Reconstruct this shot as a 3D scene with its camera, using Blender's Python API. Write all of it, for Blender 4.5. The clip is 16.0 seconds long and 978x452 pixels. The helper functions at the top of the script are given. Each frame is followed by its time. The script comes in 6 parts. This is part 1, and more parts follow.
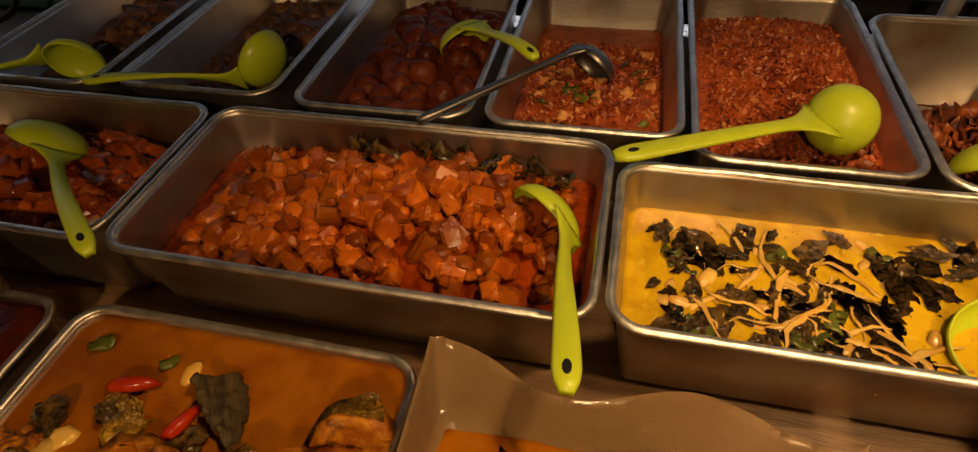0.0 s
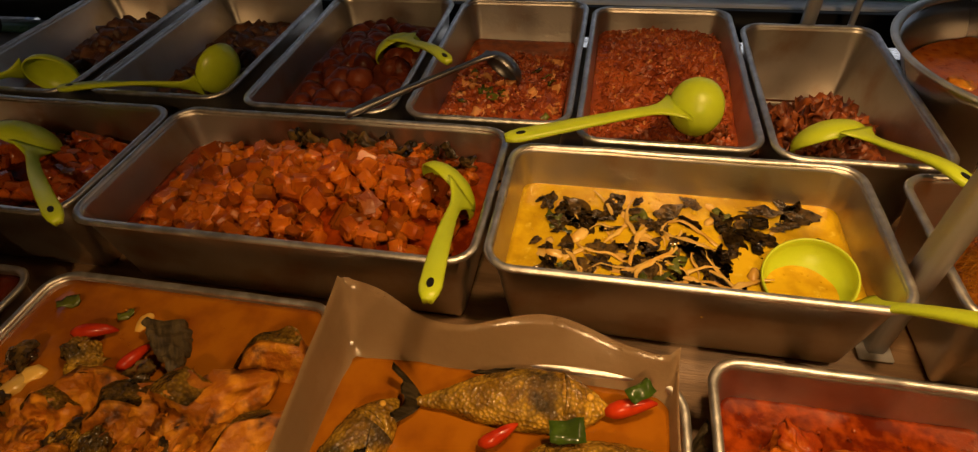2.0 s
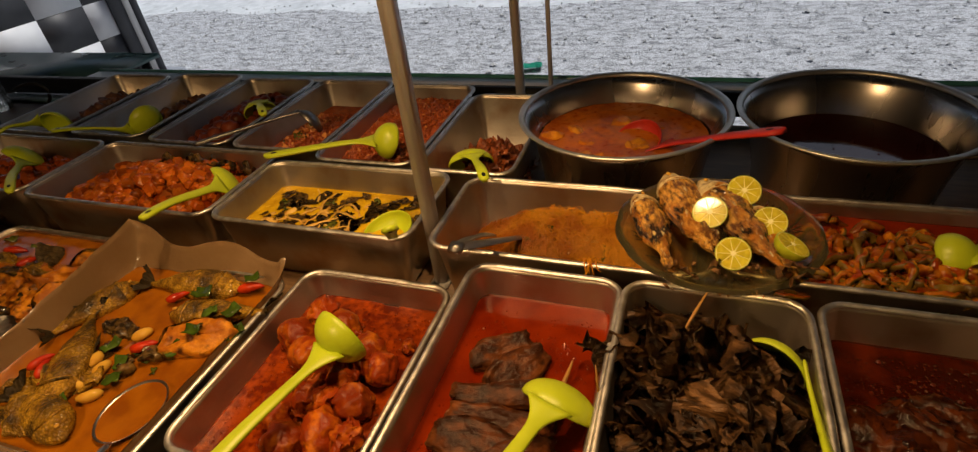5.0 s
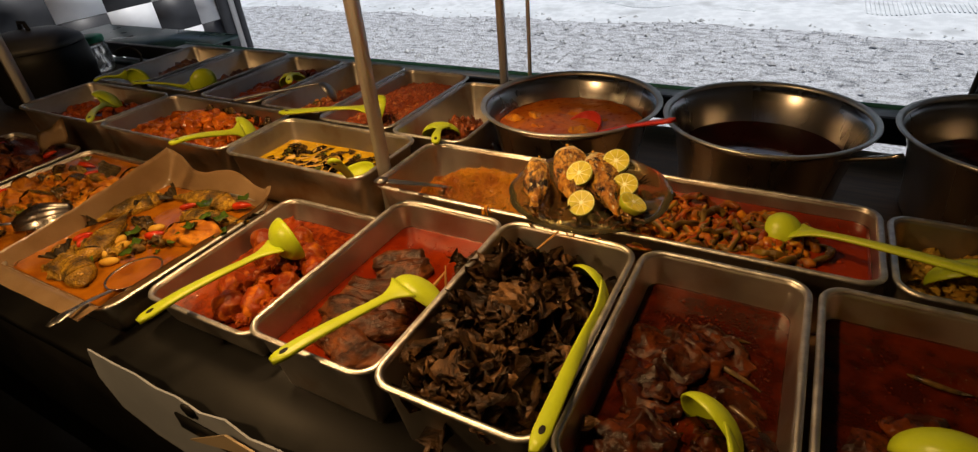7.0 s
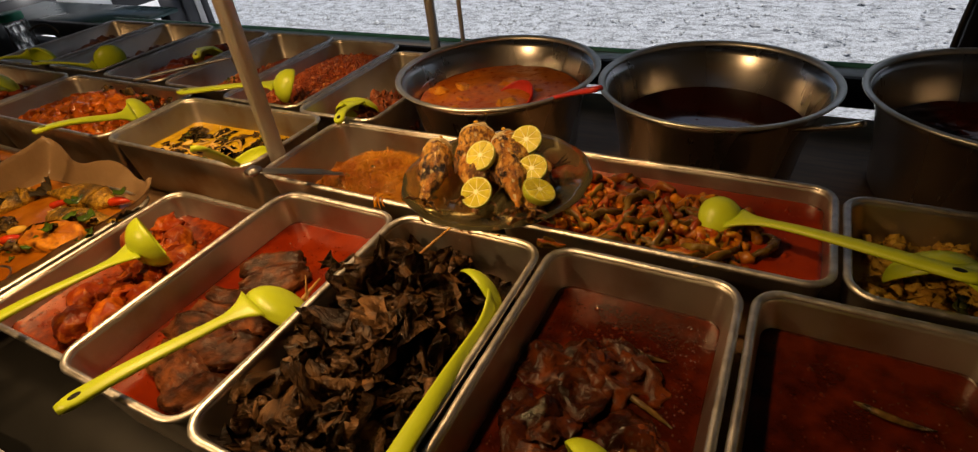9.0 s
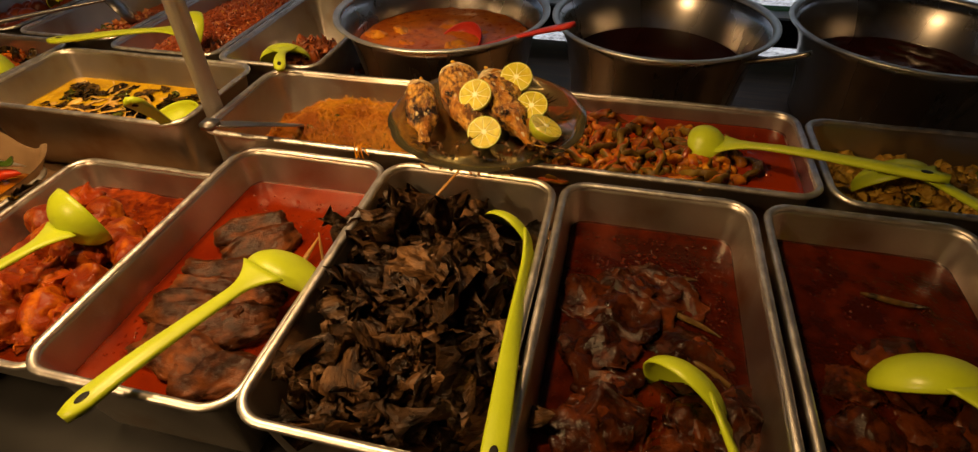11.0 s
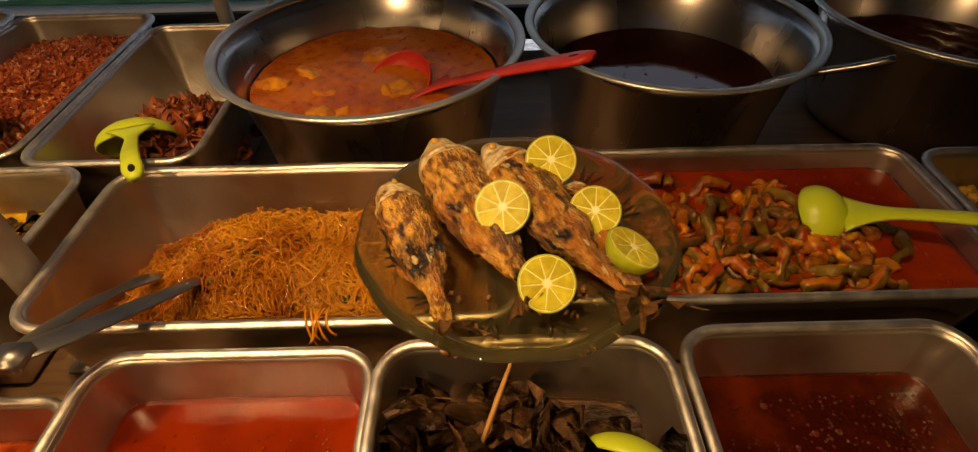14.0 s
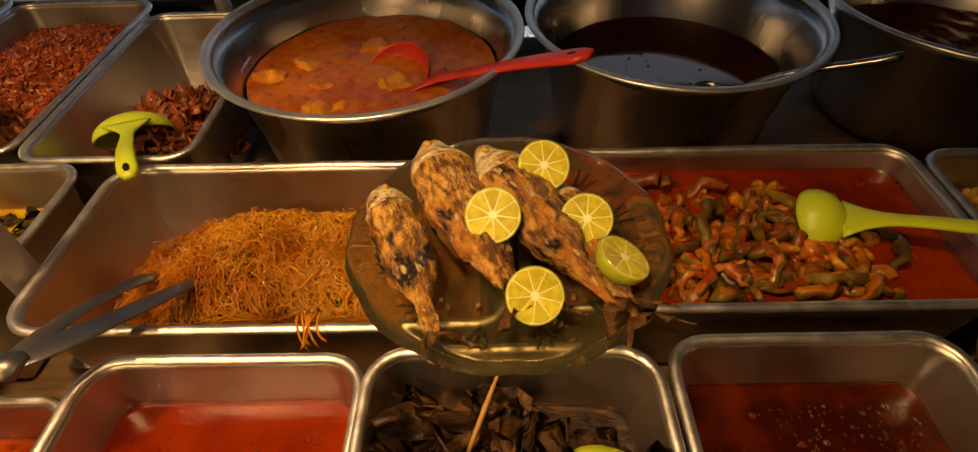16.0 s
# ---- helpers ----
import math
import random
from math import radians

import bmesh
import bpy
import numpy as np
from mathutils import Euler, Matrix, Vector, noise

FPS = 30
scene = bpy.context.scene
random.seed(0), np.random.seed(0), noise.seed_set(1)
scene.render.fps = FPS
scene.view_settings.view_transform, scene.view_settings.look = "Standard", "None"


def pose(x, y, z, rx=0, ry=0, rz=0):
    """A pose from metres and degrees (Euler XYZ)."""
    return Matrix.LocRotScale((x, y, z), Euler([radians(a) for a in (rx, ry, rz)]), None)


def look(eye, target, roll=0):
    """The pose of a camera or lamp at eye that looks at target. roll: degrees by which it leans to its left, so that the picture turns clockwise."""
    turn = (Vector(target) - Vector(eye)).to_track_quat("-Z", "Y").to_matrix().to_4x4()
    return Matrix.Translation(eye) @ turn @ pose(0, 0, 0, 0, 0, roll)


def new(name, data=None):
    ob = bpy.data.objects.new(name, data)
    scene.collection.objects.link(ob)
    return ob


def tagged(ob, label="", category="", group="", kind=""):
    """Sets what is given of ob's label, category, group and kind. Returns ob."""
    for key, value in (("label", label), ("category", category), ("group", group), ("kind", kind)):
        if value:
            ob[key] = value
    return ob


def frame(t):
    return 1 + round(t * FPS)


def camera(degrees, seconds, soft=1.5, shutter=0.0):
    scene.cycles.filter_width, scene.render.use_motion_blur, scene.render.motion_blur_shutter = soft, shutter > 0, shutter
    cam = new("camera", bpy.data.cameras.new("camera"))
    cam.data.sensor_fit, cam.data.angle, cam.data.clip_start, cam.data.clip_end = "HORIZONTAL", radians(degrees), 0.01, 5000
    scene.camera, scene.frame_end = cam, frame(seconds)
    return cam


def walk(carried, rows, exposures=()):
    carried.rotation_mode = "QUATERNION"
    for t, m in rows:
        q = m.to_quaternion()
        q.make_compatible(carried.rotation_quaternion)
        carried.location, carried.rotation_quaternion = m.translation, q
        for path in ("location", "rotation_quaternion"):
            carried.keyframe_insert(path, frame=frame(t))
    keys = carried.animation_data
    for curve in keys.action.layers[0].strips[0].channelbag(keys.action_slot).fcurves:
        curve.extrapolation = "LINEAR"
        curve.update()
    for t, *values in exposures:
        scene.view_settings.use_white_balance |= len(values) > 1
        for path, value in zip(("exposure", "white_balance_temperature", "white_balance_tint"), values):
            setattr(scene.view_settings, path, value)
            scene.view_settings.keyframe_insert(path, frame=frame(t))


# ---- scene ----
cam = camera(82.7, 16.0, soft=1.3)
PATH = [
    (0, (0.0000, 0.0000, 1.2600), (-0.3857, 1.3248, -0.1878), -4.61),
    (0.5, (-0.0198, -0.0186, 1.2724), (-0.4663, 1.3136, -0.1509), -5.26),
    (1, (0.0101, -0.0474, 1.2756), (-0.4450, 1.2965, -0.1340), -5.35),
    (1.5, (0.0473, -0.0782, 1.2743), (-0.3307, 1.2923, -0.1323), -4.37),
    (2, (0.1191, -0.0997, 1.2873), (-0.2340, 1.2977, -0.0992), -4.33),
    (2.5, (0.2923, -0.1480, 1.2879), (-0.2008, 1.2670, -0.0368), -5.88),
    (3, (0.4023, -0.2248, 1.3255), (-0.2816, 1.1603, 0.0552), -9.67),
    (3.5, (0.4922, -0.3051, 1.3561), (-0.1942, 1.1378, 0.1533), -10.59),
    (4, (0.5640, -0.3594, 1.3496), (-0.0249, 1.1214, 0.1412), -9.07),
    (4.5, (0.6832, -0.3508, 1.3686), (0.1195, 1.1704, 0.1989), -8.02),
    (4.7, (0.7452, -0.3418, 1.3736), (0.1615, 1.1854, 0.2239), -7.72),
    (6.8, (1.1024, -0.4933, 1.3845), (0.2575, 0.9402, 0.2735), -5.35),
    (7, (1.1454, -0.4613, 1.3725), (0.2865, 0.9842, 0.2895), -5.05),
    (7.5, (1.2044, -0.3946, 1.3336), (0.3475, 1.0514, 0.2497), -4.61),
    (8, (1.2448, -0.3349, 1.3279), (0.3872, 1.0996, 0.2295), -4.81),
    (8.5, (1.2331, -0.3009, 1.3170), (0.3806, 1.1109, 0.1857), -6.10),
    (9, (1.2136, -0.2722, 1.3050), (0.3838, 1.1282, 0.1429), -6.72),
    (9.2, (1.1906, -0.2712, 1.2980), (0.3918, 1.1342, 0.1189), -6.42),
    (11.3, (1.0205, -0.3354, 1.2828), (0.7199, 1.1484, -0.0208), -0.37),
    (11.5, (1.0045, -0.3024, 1.2838), (0.7349, 1.1894, -0.0208), -0.17),
    (12, (0.9676, -0.2068, 1.2870), (0.7162, 1.3126, 0.0110), -0.75),
    (12.5, (0.9474, -0.1584, 1.2843), (0.7357, 1.3651, 0.0059), -3.46),
    (13, (0.8812, -0.1722, 1.2896), (0.8399, 1.3581, 0.0025), -2.56),
    (13.5, (0.8492, -0.0988, 1.2646), (0.8653, 1.4150, -0.0424), -1.22),
    (14, (0.8534, -0.0170, 1.2265), (0.8608, 1.4483, -0.1347), -1.20),
    (14.5, (0.8499, 0.0039, 1.2202), (0.8395, 1.4246, -0.1875), -1.34),
    (15, (0.8657, 0.0046, 1.2303), (0.8453, 1.4135, -0.1891), -1.71),
    (15.5, (0.8671, -0.0005, 1.2392), (0.8446, 1.4057, -0.1828), -1.71),
    (16, (0.8680, 0.0016, 1.2422), (0.8444, 1.4097, -0.1779), -1.68),
]
walk(cam, [(t, look(eye, target, roll)) for t, eye, target, roll in PATH],
     exposures=[(0.0, 0.04), (2.5, -0.08), (3.5, -0.30), (4.7, -0.24), (7.0, 0.06), (9.0, 0.10), (11.5, 0.20), (13.0, 0.13), (16.0, 0.15)])

# ---- light: overcast daylight over the yard, warm bulbs over the counter ----
world = bpy.data.worlds.new("sky")
scene.world = world
world.use_nodes = True
wn = world.node_tree.nodes
sky = wn.new("ShaderNodeTexSky")
sky.sky_type, sky.sun_disc = "NISHITA", False
sky.sun_elevation, sky.sun_rotation = radians(55), radians(20)
sky.air_density, sky.dust_density = 1.0, 2.0
wn["Background"].inputs["Strength"].default_value = 0.07
world.node_tree.links.new(sky.outputs["Color"], wn["Background"].inputs["Color"])

sun = new("sun", bpy.data.lights.new("sun", "SUN"))
sun.data.energy, sun.data.angle, sun.data.color = 3.5, radians(12), (1.0, 0.97, 0.93)
sun.matrix_world = look((2, 6, 8), (0.5, 3, 0))

# shaded bulbs above the counter
for bx, by, bz, watts, cone in ((0.28, 0.18, 1.76, 26.0, 98), (0.70, 0.06, 1.76, 21.5, 100)):
    bulb = new("bulb_light", bpy.data.lights.new("bulb_light", "SPOT"))
    bulb.data.energy, bulb.data.color, bulb.data.shadow_soft_size = watts, (1.0, 0.60, 0.26), 0.04
    bulb.data.spot_size, bulb.data.spot_blend = radians(cone), 0.55
    bulb.matrix_world = look((bx, by, bz), (bx, by - 0.12, 0.8))
# unseen fill bulb added on the cook's side, to brighten the tray fronts
bulb = new("bulb_light", bpy.data.lights.new("bulb_light", "POINT"))
bulb.data.energy, bulb.data.color, bulb.data.shadow_soft_size = 35.0, (1.0, 0.60, 0.26), 0.05
bulb.location = (0.12, -0.90, 1.80)


# ---- materials ----
def mat(name, a, b=None, scale=20.0, rough=0.5, metal=0.0, bump=0.0, bscale=None, coat=0.0, detail=6.0, vary=0.0, rvary=0.12, ramp=(0.43, 0.57), stretch=(1, 1, 1), sss=0.0, spec=0.5, patches=(), scales=0.0):
    m = bpy.data.materials.new(name)
    m.use_nodes = True
    nt = m.node_tree
    n, l = nt.nodes, nt.links
    p = n["Principled BSDF"]
    p.inputs["Metallic"].default_value = metal
    p.inputs["Coat Weight"].default_value = coat
    p.inputs["Coat Roughness"].default_value = 0.06
    p.inputs["Specular IOR Level"].default_value = 0.12 if coat else spec
    b = b or tuple(c * 0.75 for c in a)
    co = n.new("ShaderNodeTexCoord")
    mp = n.new("ShaderNodeMapping")
    mp.inputs["Scale"].default_value = stretch
    l.new(co.outputs["Object"], mp.inputs["Vector"])
    n1 = n.new("ShaderNodeTexNoise")
    n1.inputs["Scale"].default_value, n1.inputs["Detail"].default_value = scale, detail
    n1.noise_dimensions = "4D"
    oi = n.new("ShaderNodeObjectInfo")
    own = n.new("ShaderNodeMath")
    own.operation = "MULTIPLY"
    own.inputs[1].default_value = 40.0 if vary else 0.0
    l.new(oi.outputs["Random"], own.inputs[0])
    l.new(own.outputs[0], n1.inputs["W"])
    l.new(mp.outputs["Vector"], n1.inputs["Vector"])
    n2 = n.new("ShaderNodeTexNoise")
    n2.inputs["Scale"].default_value, n2.inputs["Detail"].default_value = scale * 0.17, 3
    l.new(mp.outputs["Vector"], n2.inputs["Vector"])
    add = n.new("ShaderNodeMath")
    add.operation = "MULTIPLY_ADD"
    l.new(n1.outputs["Fac"], add.inputs[0])
    add.inputs[1].default_value = 0.6
    half = n.new("ShaderNodeMath")
    half.operation = "MULTIPLY"
    l.new(n2.outputs["Fac"], half.inputs[0])
    half.inputs[1].default_value = 0.4
    l.new(half.outputs[0], add.inputs[2])
    r = n.new("ShaderNodeValToRGB")
    r.color_ramp.elements[0].position, r.color_ramp.elements[1].position = ramp
    r.color_ramp.elements[0].color, r.color_ramp.elements[1].color = (*b, 1), (*a, 1)
    l.new(add.outputs[0], r.inputs["Fac"])
    out = r.outputs["Color"]
    for pc, ps, lo, hi, sd in patches:
        pn = n.new("ShaderNodeTexNoise")
        pn.noise_dimensions = "4D"
        pn.inputs["Scale"].default_value, pn.inputs["Detail"].default_value = ps, 5
        sh = n.new("ShaderNodeMath")
        sh.inputs[1].default_value = sd
        l.new(own.outputs[0], sh.inputs[0])
        l.new(sh.outputs[0], pn.inputs["W"])
        l.new(mp.outputs["Vector"], pn.inputs["Vector"])
        pm = n.new("ShaderNodeMapRange")
        pm.inputs["From Min"].default_value, pm.inputs["From Max"].default_value = lo, hi
        l.new(pn.outputs["Fac"], pm.inputs["Value"])
        mx = n.new("ShaderNodeMix")
        mx.data_type = "RGBA"
        l.new(pm.outputs["Result"], mx.inputs[0])
        l.new(out, mx.inputs[6])
        mx.inputs[7].default_value = (*pc, 1)
        out = mx.outputs[2]
    if vary:
        hs = n.new("ShaderNodeHueSaturation")
        mr = n.new("ShaderNodeMapRange")
        mr.inputs["To Min"].default_value, mr.inputs["To Max"].default_value = 1 - vary, 1 + vary
        l.new(oi.outputs["Random"], mr.inputs["Value"])
        l.new(mr.outputs["Result"], hs.inputs["Value"])
        l.new(out, hs.inputs["Color"])
        out = hs.outputs["Color"]
    if scales:
        vc = n.new("ShaderNodeTexVoronoi")
        vc.inputs["Scale"].default_value = scales
        l.new(mp.outputs["Vector"], vc.inputs["Vector"])
        vm = n.new("ShaderNodeMapRange")
        vm.inputs["From Min"].default_value, vm.inputs["From Max"].default_value = 0.25, 0.65
        vm.inputs["To Max"].default_value = 0.5
        l.new(vc.outputs["Distance"], vm.inputs["Value"])
        vx = n.new("ShaderNodeMix")
        vx.data_type = "RGBA"
        l.new(vm.outputs["Result"], vx.inputs[0])
        l.new(out, vx.inputs[6])
        vx.inputs[7].default_value = (0.075, 0.040, 0.007, 1)
        out = vx.outputs[2]
    l.new(out, p.inputs["Base Color"])
    rr = n.new("ShaderNodeMapRange")
    rr.inputs["To Min"].default_value, rr.inputs["To Max"].default_value = max(0.02, rough - rvary), min(1, rough + rvary)
    l.new(n1.outputs["Fac"], rr.inputs["Value"])
    l.new(rr.outputs["Result"], p.inputs["Roughness"])
    if sss:
        p.inputs["Subsurface Weight"].default_value = sss
        p.inputs["Subsurface Radius"].default_value = (0.01, 0.005, 0.002)
        p.inputs["Subsurface Scale"].default_value = 0.5
    if bump:
        nb = n.new("ShaderNodeTexNoise")
        nb.inputs["Scale"].default_value, nb.inputs["Detail"].default_value = bscale or scale * 2, 6
        l.new(mp.outputs["Vector"], nb.inputs["Vector"])
        bp = n.new("ShaderNodeBump")
        bp.inputs["Strength"].default_value, bp.inputs["Distance"].default_value = 0.8, bump
        l.new(nb.outputs["Fac"], bp.inputs["Height"])
        if scales:
            vo = n.new("ShaderNodeTexVoronoi")
            vo.inputs["Scale"].default_value = scales
            l.new(mp.outputs["Vector"], vo.inputs["Vector"])
            b2 = n.new("ShaderNodeBump")
            b2.inputs["Strength"].default_value, b2.inputs["Distance"].default_value = 0.8, 0.0026
            l.new(vo.outputs["Distance"], b2.inputs["Height"])
            l.new(b2.outputs["Normal"], bp.inputs["Normal"])
        l.new(bp.outputs["Normal"], p.inputs["Normal"])
    return m


M = {}
M["steel"] = mat("brushed_steel", (0.67, 0.63, 0.58), (0.49, 0.455, 0.415), 14, 0.38, 1.0, 0.0004, 160, rvary=0.14, ramp=(0.3, 0.7), patches=(((0.40, 0.25, 0.145), 9, 0.53, 0.70, 2.0),))
M["rim_steel"] = mat("rim_steel", (0.88, 0.86, 0.83), (0.66, 0.63, 0.59), 60, 0.42, 1.0, 0.0006, 140, rvary=0.12)
M["basin_rim"] = mat("basin_rim", (0.80, 0.82, 0.80), (0.66, 0.68, 0.66), 30, 0.38, 0.9, 0.0002, 200)
M["bowl_steel"] = mat("polished_steel", (0.62, 0.59, 0.565), (0.44, 0.415, 0.395), 7, 0.28, 1.0, rvary=0.10, stretch=(1, 1, 0.15), ramp=(0.40, 0.60))
M["green"] = mat("lime_plastic", (0.50, 0.62, 0.022), (0.45, 0.57, 0.018), 40, 0.36, bump=0.0002, bscale=400)
M["red_plastic"] = mat("red_plastic", (0.62, 0.045, 0.03), (0.5, 0.03, 0.02), 40, 0.34)
M["black_wood"] = mat("brown_worktop", (0.26, 0.155, 0.075), (0.16, 0.09, 0.042), 12, 0.5, bump=0.0008, bscale=60, stretch=(1, 8, 8))
M["black"] = mat("black_panel", (0.010, 0.010, 0.010), (0.005, 0.005, 0.005), 8, 0.5, bump=0.001, spec=0.25)
M["alu"] = mat("aluminium_post", (0.68, 0.67, 0.67), (0.56, 0.55, 0.55), 30, 0.45, 0.2, 0.0002, 300, stretch=(1, 1, 0.1))
M["gravel"] = mat("gravel_ground", (0.62, 0.65, 0.70), (0.17, 0.18, 0.20), 62, 0.95, bump=0.03, bscale=75, detail=12, ramp=(0.39, 0.55), stretch=(0.8, 1.5, 1))
M["stone"] = mat("gravel_stone", (0.62, 0.63, 0.65), (0.34, 0.35, 0.36), 60, 0.95, vary=0.3)
M["concrete"] = mat("pale_concrete", (0.66, 0.70, 0.74), (0.54, 0.58, 0.62), 9, 0.9, bump=0.003, bscale=80, patches=(((0.42, 0.45, 0.48), 3.0, 0.56, 0.70, 1.0),))
M["ledge"] = mat("white_ledge", (0.78, 0.82, 0.84), (0.66, 0.70, 0.73), 9, 0.35)
M["teal"] = mat("teal_edge", (0.10, 0.36, 0.36), (0.06, 0.24, 0.25), 14, 0.3)
M["teal_dull"] = mat("dull_teal", (0.05, 0.12, 0.12), (0.03, 0.08, 0.085), 9, 0.3)
M["white"] = mat("white_vinyl", (0.78, 0.80, 0.83), (0.70, 0.72, 0.76), 6, 0.5)
M["charcoal"] = mat("charcoal_vinyl", (0.06, 0.062, 0.07), (0.04, 0.042, 0.05), 6, 0.5)
M["awning"] = mat("awning", (0.035, 0.032, 0.03), (0.022, 0.02, 0.018), 4, 0.9)
M["stall_wall"] = mat("beige_stall_wall", (0.42, 0.33, 0.21), (0.34, 0.26, 0.16), 3, 0.8)
M["paper"] = mat("brown_paper", (0.47, 0.32, 0.175), (0.37, 0.235, 0.115), 9, 0.16, spec=0.8, bump=0.0012, bscale=60)
M["grey_sheet"] = mat("grey_sheet", (0.30, 0.33, 0.39), (0.24, 0.27, 0.32), 7, 0.6)
M["tong_steel"] = mat("dull_steel", (0.32, 0.31, 0.31), (0.25, 0.24, 0.24), 30, 0.4, 1.0)
# gravies
M["g_milk"] = mat("coconut_gravy", (0.66, 0.43, 0.012), (0.50, 0.30, 0.008), 45, 0.10, bump=0.0005, bscale=110, spec=0.3, rvary=0.05, patches=(((0.70, 0.50, 0.045), 70, 0.58, 0.68, 2.0),))
M["g_red"] = mat("red_gravy", (0.200, 0.019, 0.0012), (0.130, 0.010, 0.0007), 22, 0.07, bump=0.0004, bscale=160, spec=0.3, rvary=0.04)
M["g_dark"] = mat("dark_gravy", (0.082, 0.010, 0.0012), (0.032, 0.004, 0.0007), 34, 0.10, bump=0.0007, bscale=240, spec=0.35, rvary=0.05)
M["g_orange"] = mat("orange_gravy", (0.32, 0.105, 0.004), (0.22, 0.060, 0.0025), 25, 0.08, bump=0.0007, bscale=70, spec=0.4, rvary=0.05)
M["g_sambal"] = mat("sambal", (0.29, 0.043, 0.002), (0.12, 0.012, 0.001), 90, 0.16, bump=0.0010, bscale=220, spec=0.25, rvary=0.08)
M["g_bitter"] = mat("scarlet_gravy", (0.26, 0.026, 0.0012), (0.18, 0.014, 0.0008), 22, 0.08, bump=0.0005, bscale=120, spec=0.3, rvary=0.05)
M["g_basin"] = mat("curry_orange", (0.50, 0.145, 0.008), (0.33, 0.068, 0.004), 70, 0.3, bump=0.0015, bscale=170, spec=0.3)
M["g_soup"] = mat("dark_soup", (0.060, 0.009, 0.003), (0.036, 0.005, 0.002), 9, 0.06, bump=0.0001, bscale=40, spec=0.4, rvary=0.03)
# solids
M["cube"] = mat("stewed_cube", (0.46, 0.120, 0.006), (0.24, 0.046, 0.003), 26, 0.26, bump=0.0014, bscale=120, vary=0.45, sss=0.15, spec=0.35)
# darker copy of the stewed cube, with its tray's shade in the colour
M["cube_shaded"] = mat("shaded_cube", (0.36, 0.075, 0.006), (0.20, 0.030, 0.003), 40, 0.28, bump=0.0008, bscale=100, vary=0.3)
M["ball"] = mat("glazed_ball", (0.16, 0.034, 0.011), (0.075, 0.014, 0.005), 50, 0.36, bump=0.0020, bscale=130, vary=0.35, spec=0.2)
M["brown"] = mat("brown_fry", (0.13, 0.052, 0.020), (0.06, 0.022, 0.009), 70, 0.5, bump=0.003, bscale=160, vary=0.4)
M["crisp"] = mat("orange_crisp", (0.42, 0.092, 0.017), (0.22, 0.036, 0.007), 60, 0.45, bump=0.001, bscale=200, vary=0.0)
M["crisp_pale"] = mat("pale_crisp", (0.66, 0.30, 0.09), (0.5, 0.18, 0.05), 60, 0.45, bump=0.001, bscale=200)
M["slice"] = mat("fried_slice", (0.30, 0.078, 0.014), (0.14, 0.030, 0.007), 60, 0.4, bump=0.002, bscale=150, vary=0.4)
M["fungus"] = mat("black_fungus", (0.125, 0.072, 0.018), (0.020, 0.013, 0.006), 70, 0.14, bump=0.001, bscale=90, vary=0.55, spec=0.5)
M["tripe"] = mat("pale_strip", (0.70, 0.47, 0.12), (0.56, 0.31, 0.05), 40, 0.24, bump=0.001, bscale=120, vary=0.2)
M["leaf"] = mat("cooked_leaf", (0.115, 0.130, 0.014), (0.055, 0.065, 0.008), 40, 0.25, bump=0.0008, bscale=120, vary=0.4)
M["noodle"] = mat("glass_noodle", (0.64, 0.275, 0.012), (0.35, 0.098, 0.004), 18, 0.20, spec=0.45, sss=0.15)
M["gourd"] = mat("bitter_gourd", (0.46, 0.170, 0.009), (0.24, 0.060, 0.004), 45, 0.22, bump=0.0020, bscale=170, vary=0.4, spec=0.35, patches=(((0.21, 0.028, 0.002), 70, 0.47, 0.60, 3.0), ((0.60, 0.34, 0.03), 55, 0.60, 0.70, 6.0)))
M["gourd_skin"] = mat("gourd_skin", (0.175, 0.110, 0.011), (0.085, 0.044, 0.006), 45, 0.28, bump=0.0025, bscale=140, vary=0.3, spec=0.3)
M["cauli"] = mat("cauliflower", (0.52, 0.335, 0.045), (0.34, 0.17, 0.018), 60, 0.42, bump=0.003, bscale=190, vary=0.25, spec=0.3)
M["fish_skin"] = mat("golden_fish_skin", (0.50, 0.285, 0.022), (0.22, 0.110, 0.010), 60, 0.22, bump=0.0010, bscale=190, vary=0.25, scales=270, spec=0.4, patches=(((0.045, 0.030, 0.008), 30, 0.51, 0.64, 3.0),))
M["fish_meat"] = mat("fish_flesh", (0.54, 0.215, 0.014), (0.30, 0.090, 0.007), 70, 0.32, bump=0.003, bscale=150, vary=0.25, detail=10, spec=0.18, patches=(((0.07, 0.024, 0.006), 50, 0.53, 0.66, 1.0),))
M["fried_fish"] = mat("fried_fish_skin", (0.74, 0.39, 0.055), (0.15, 0.056, 0.013), 150, 0.22, bump=0.008, bscale=380, vary=0.12, rvary=0.16, detail=14, ramp=(0.45, 0.58), stretch=(0.55, 1.2, 1.2), spec=0.9, patches=(((0.50, 0.185, 0.014), 38, 0.50, 0.64, 3.0), ((0.018, 0.011, 0.007), 48, 0.515, 0.60, 8.0), ((0.66, 0.50, 0.20), 140, 0.61, 0.69, 12.0)))
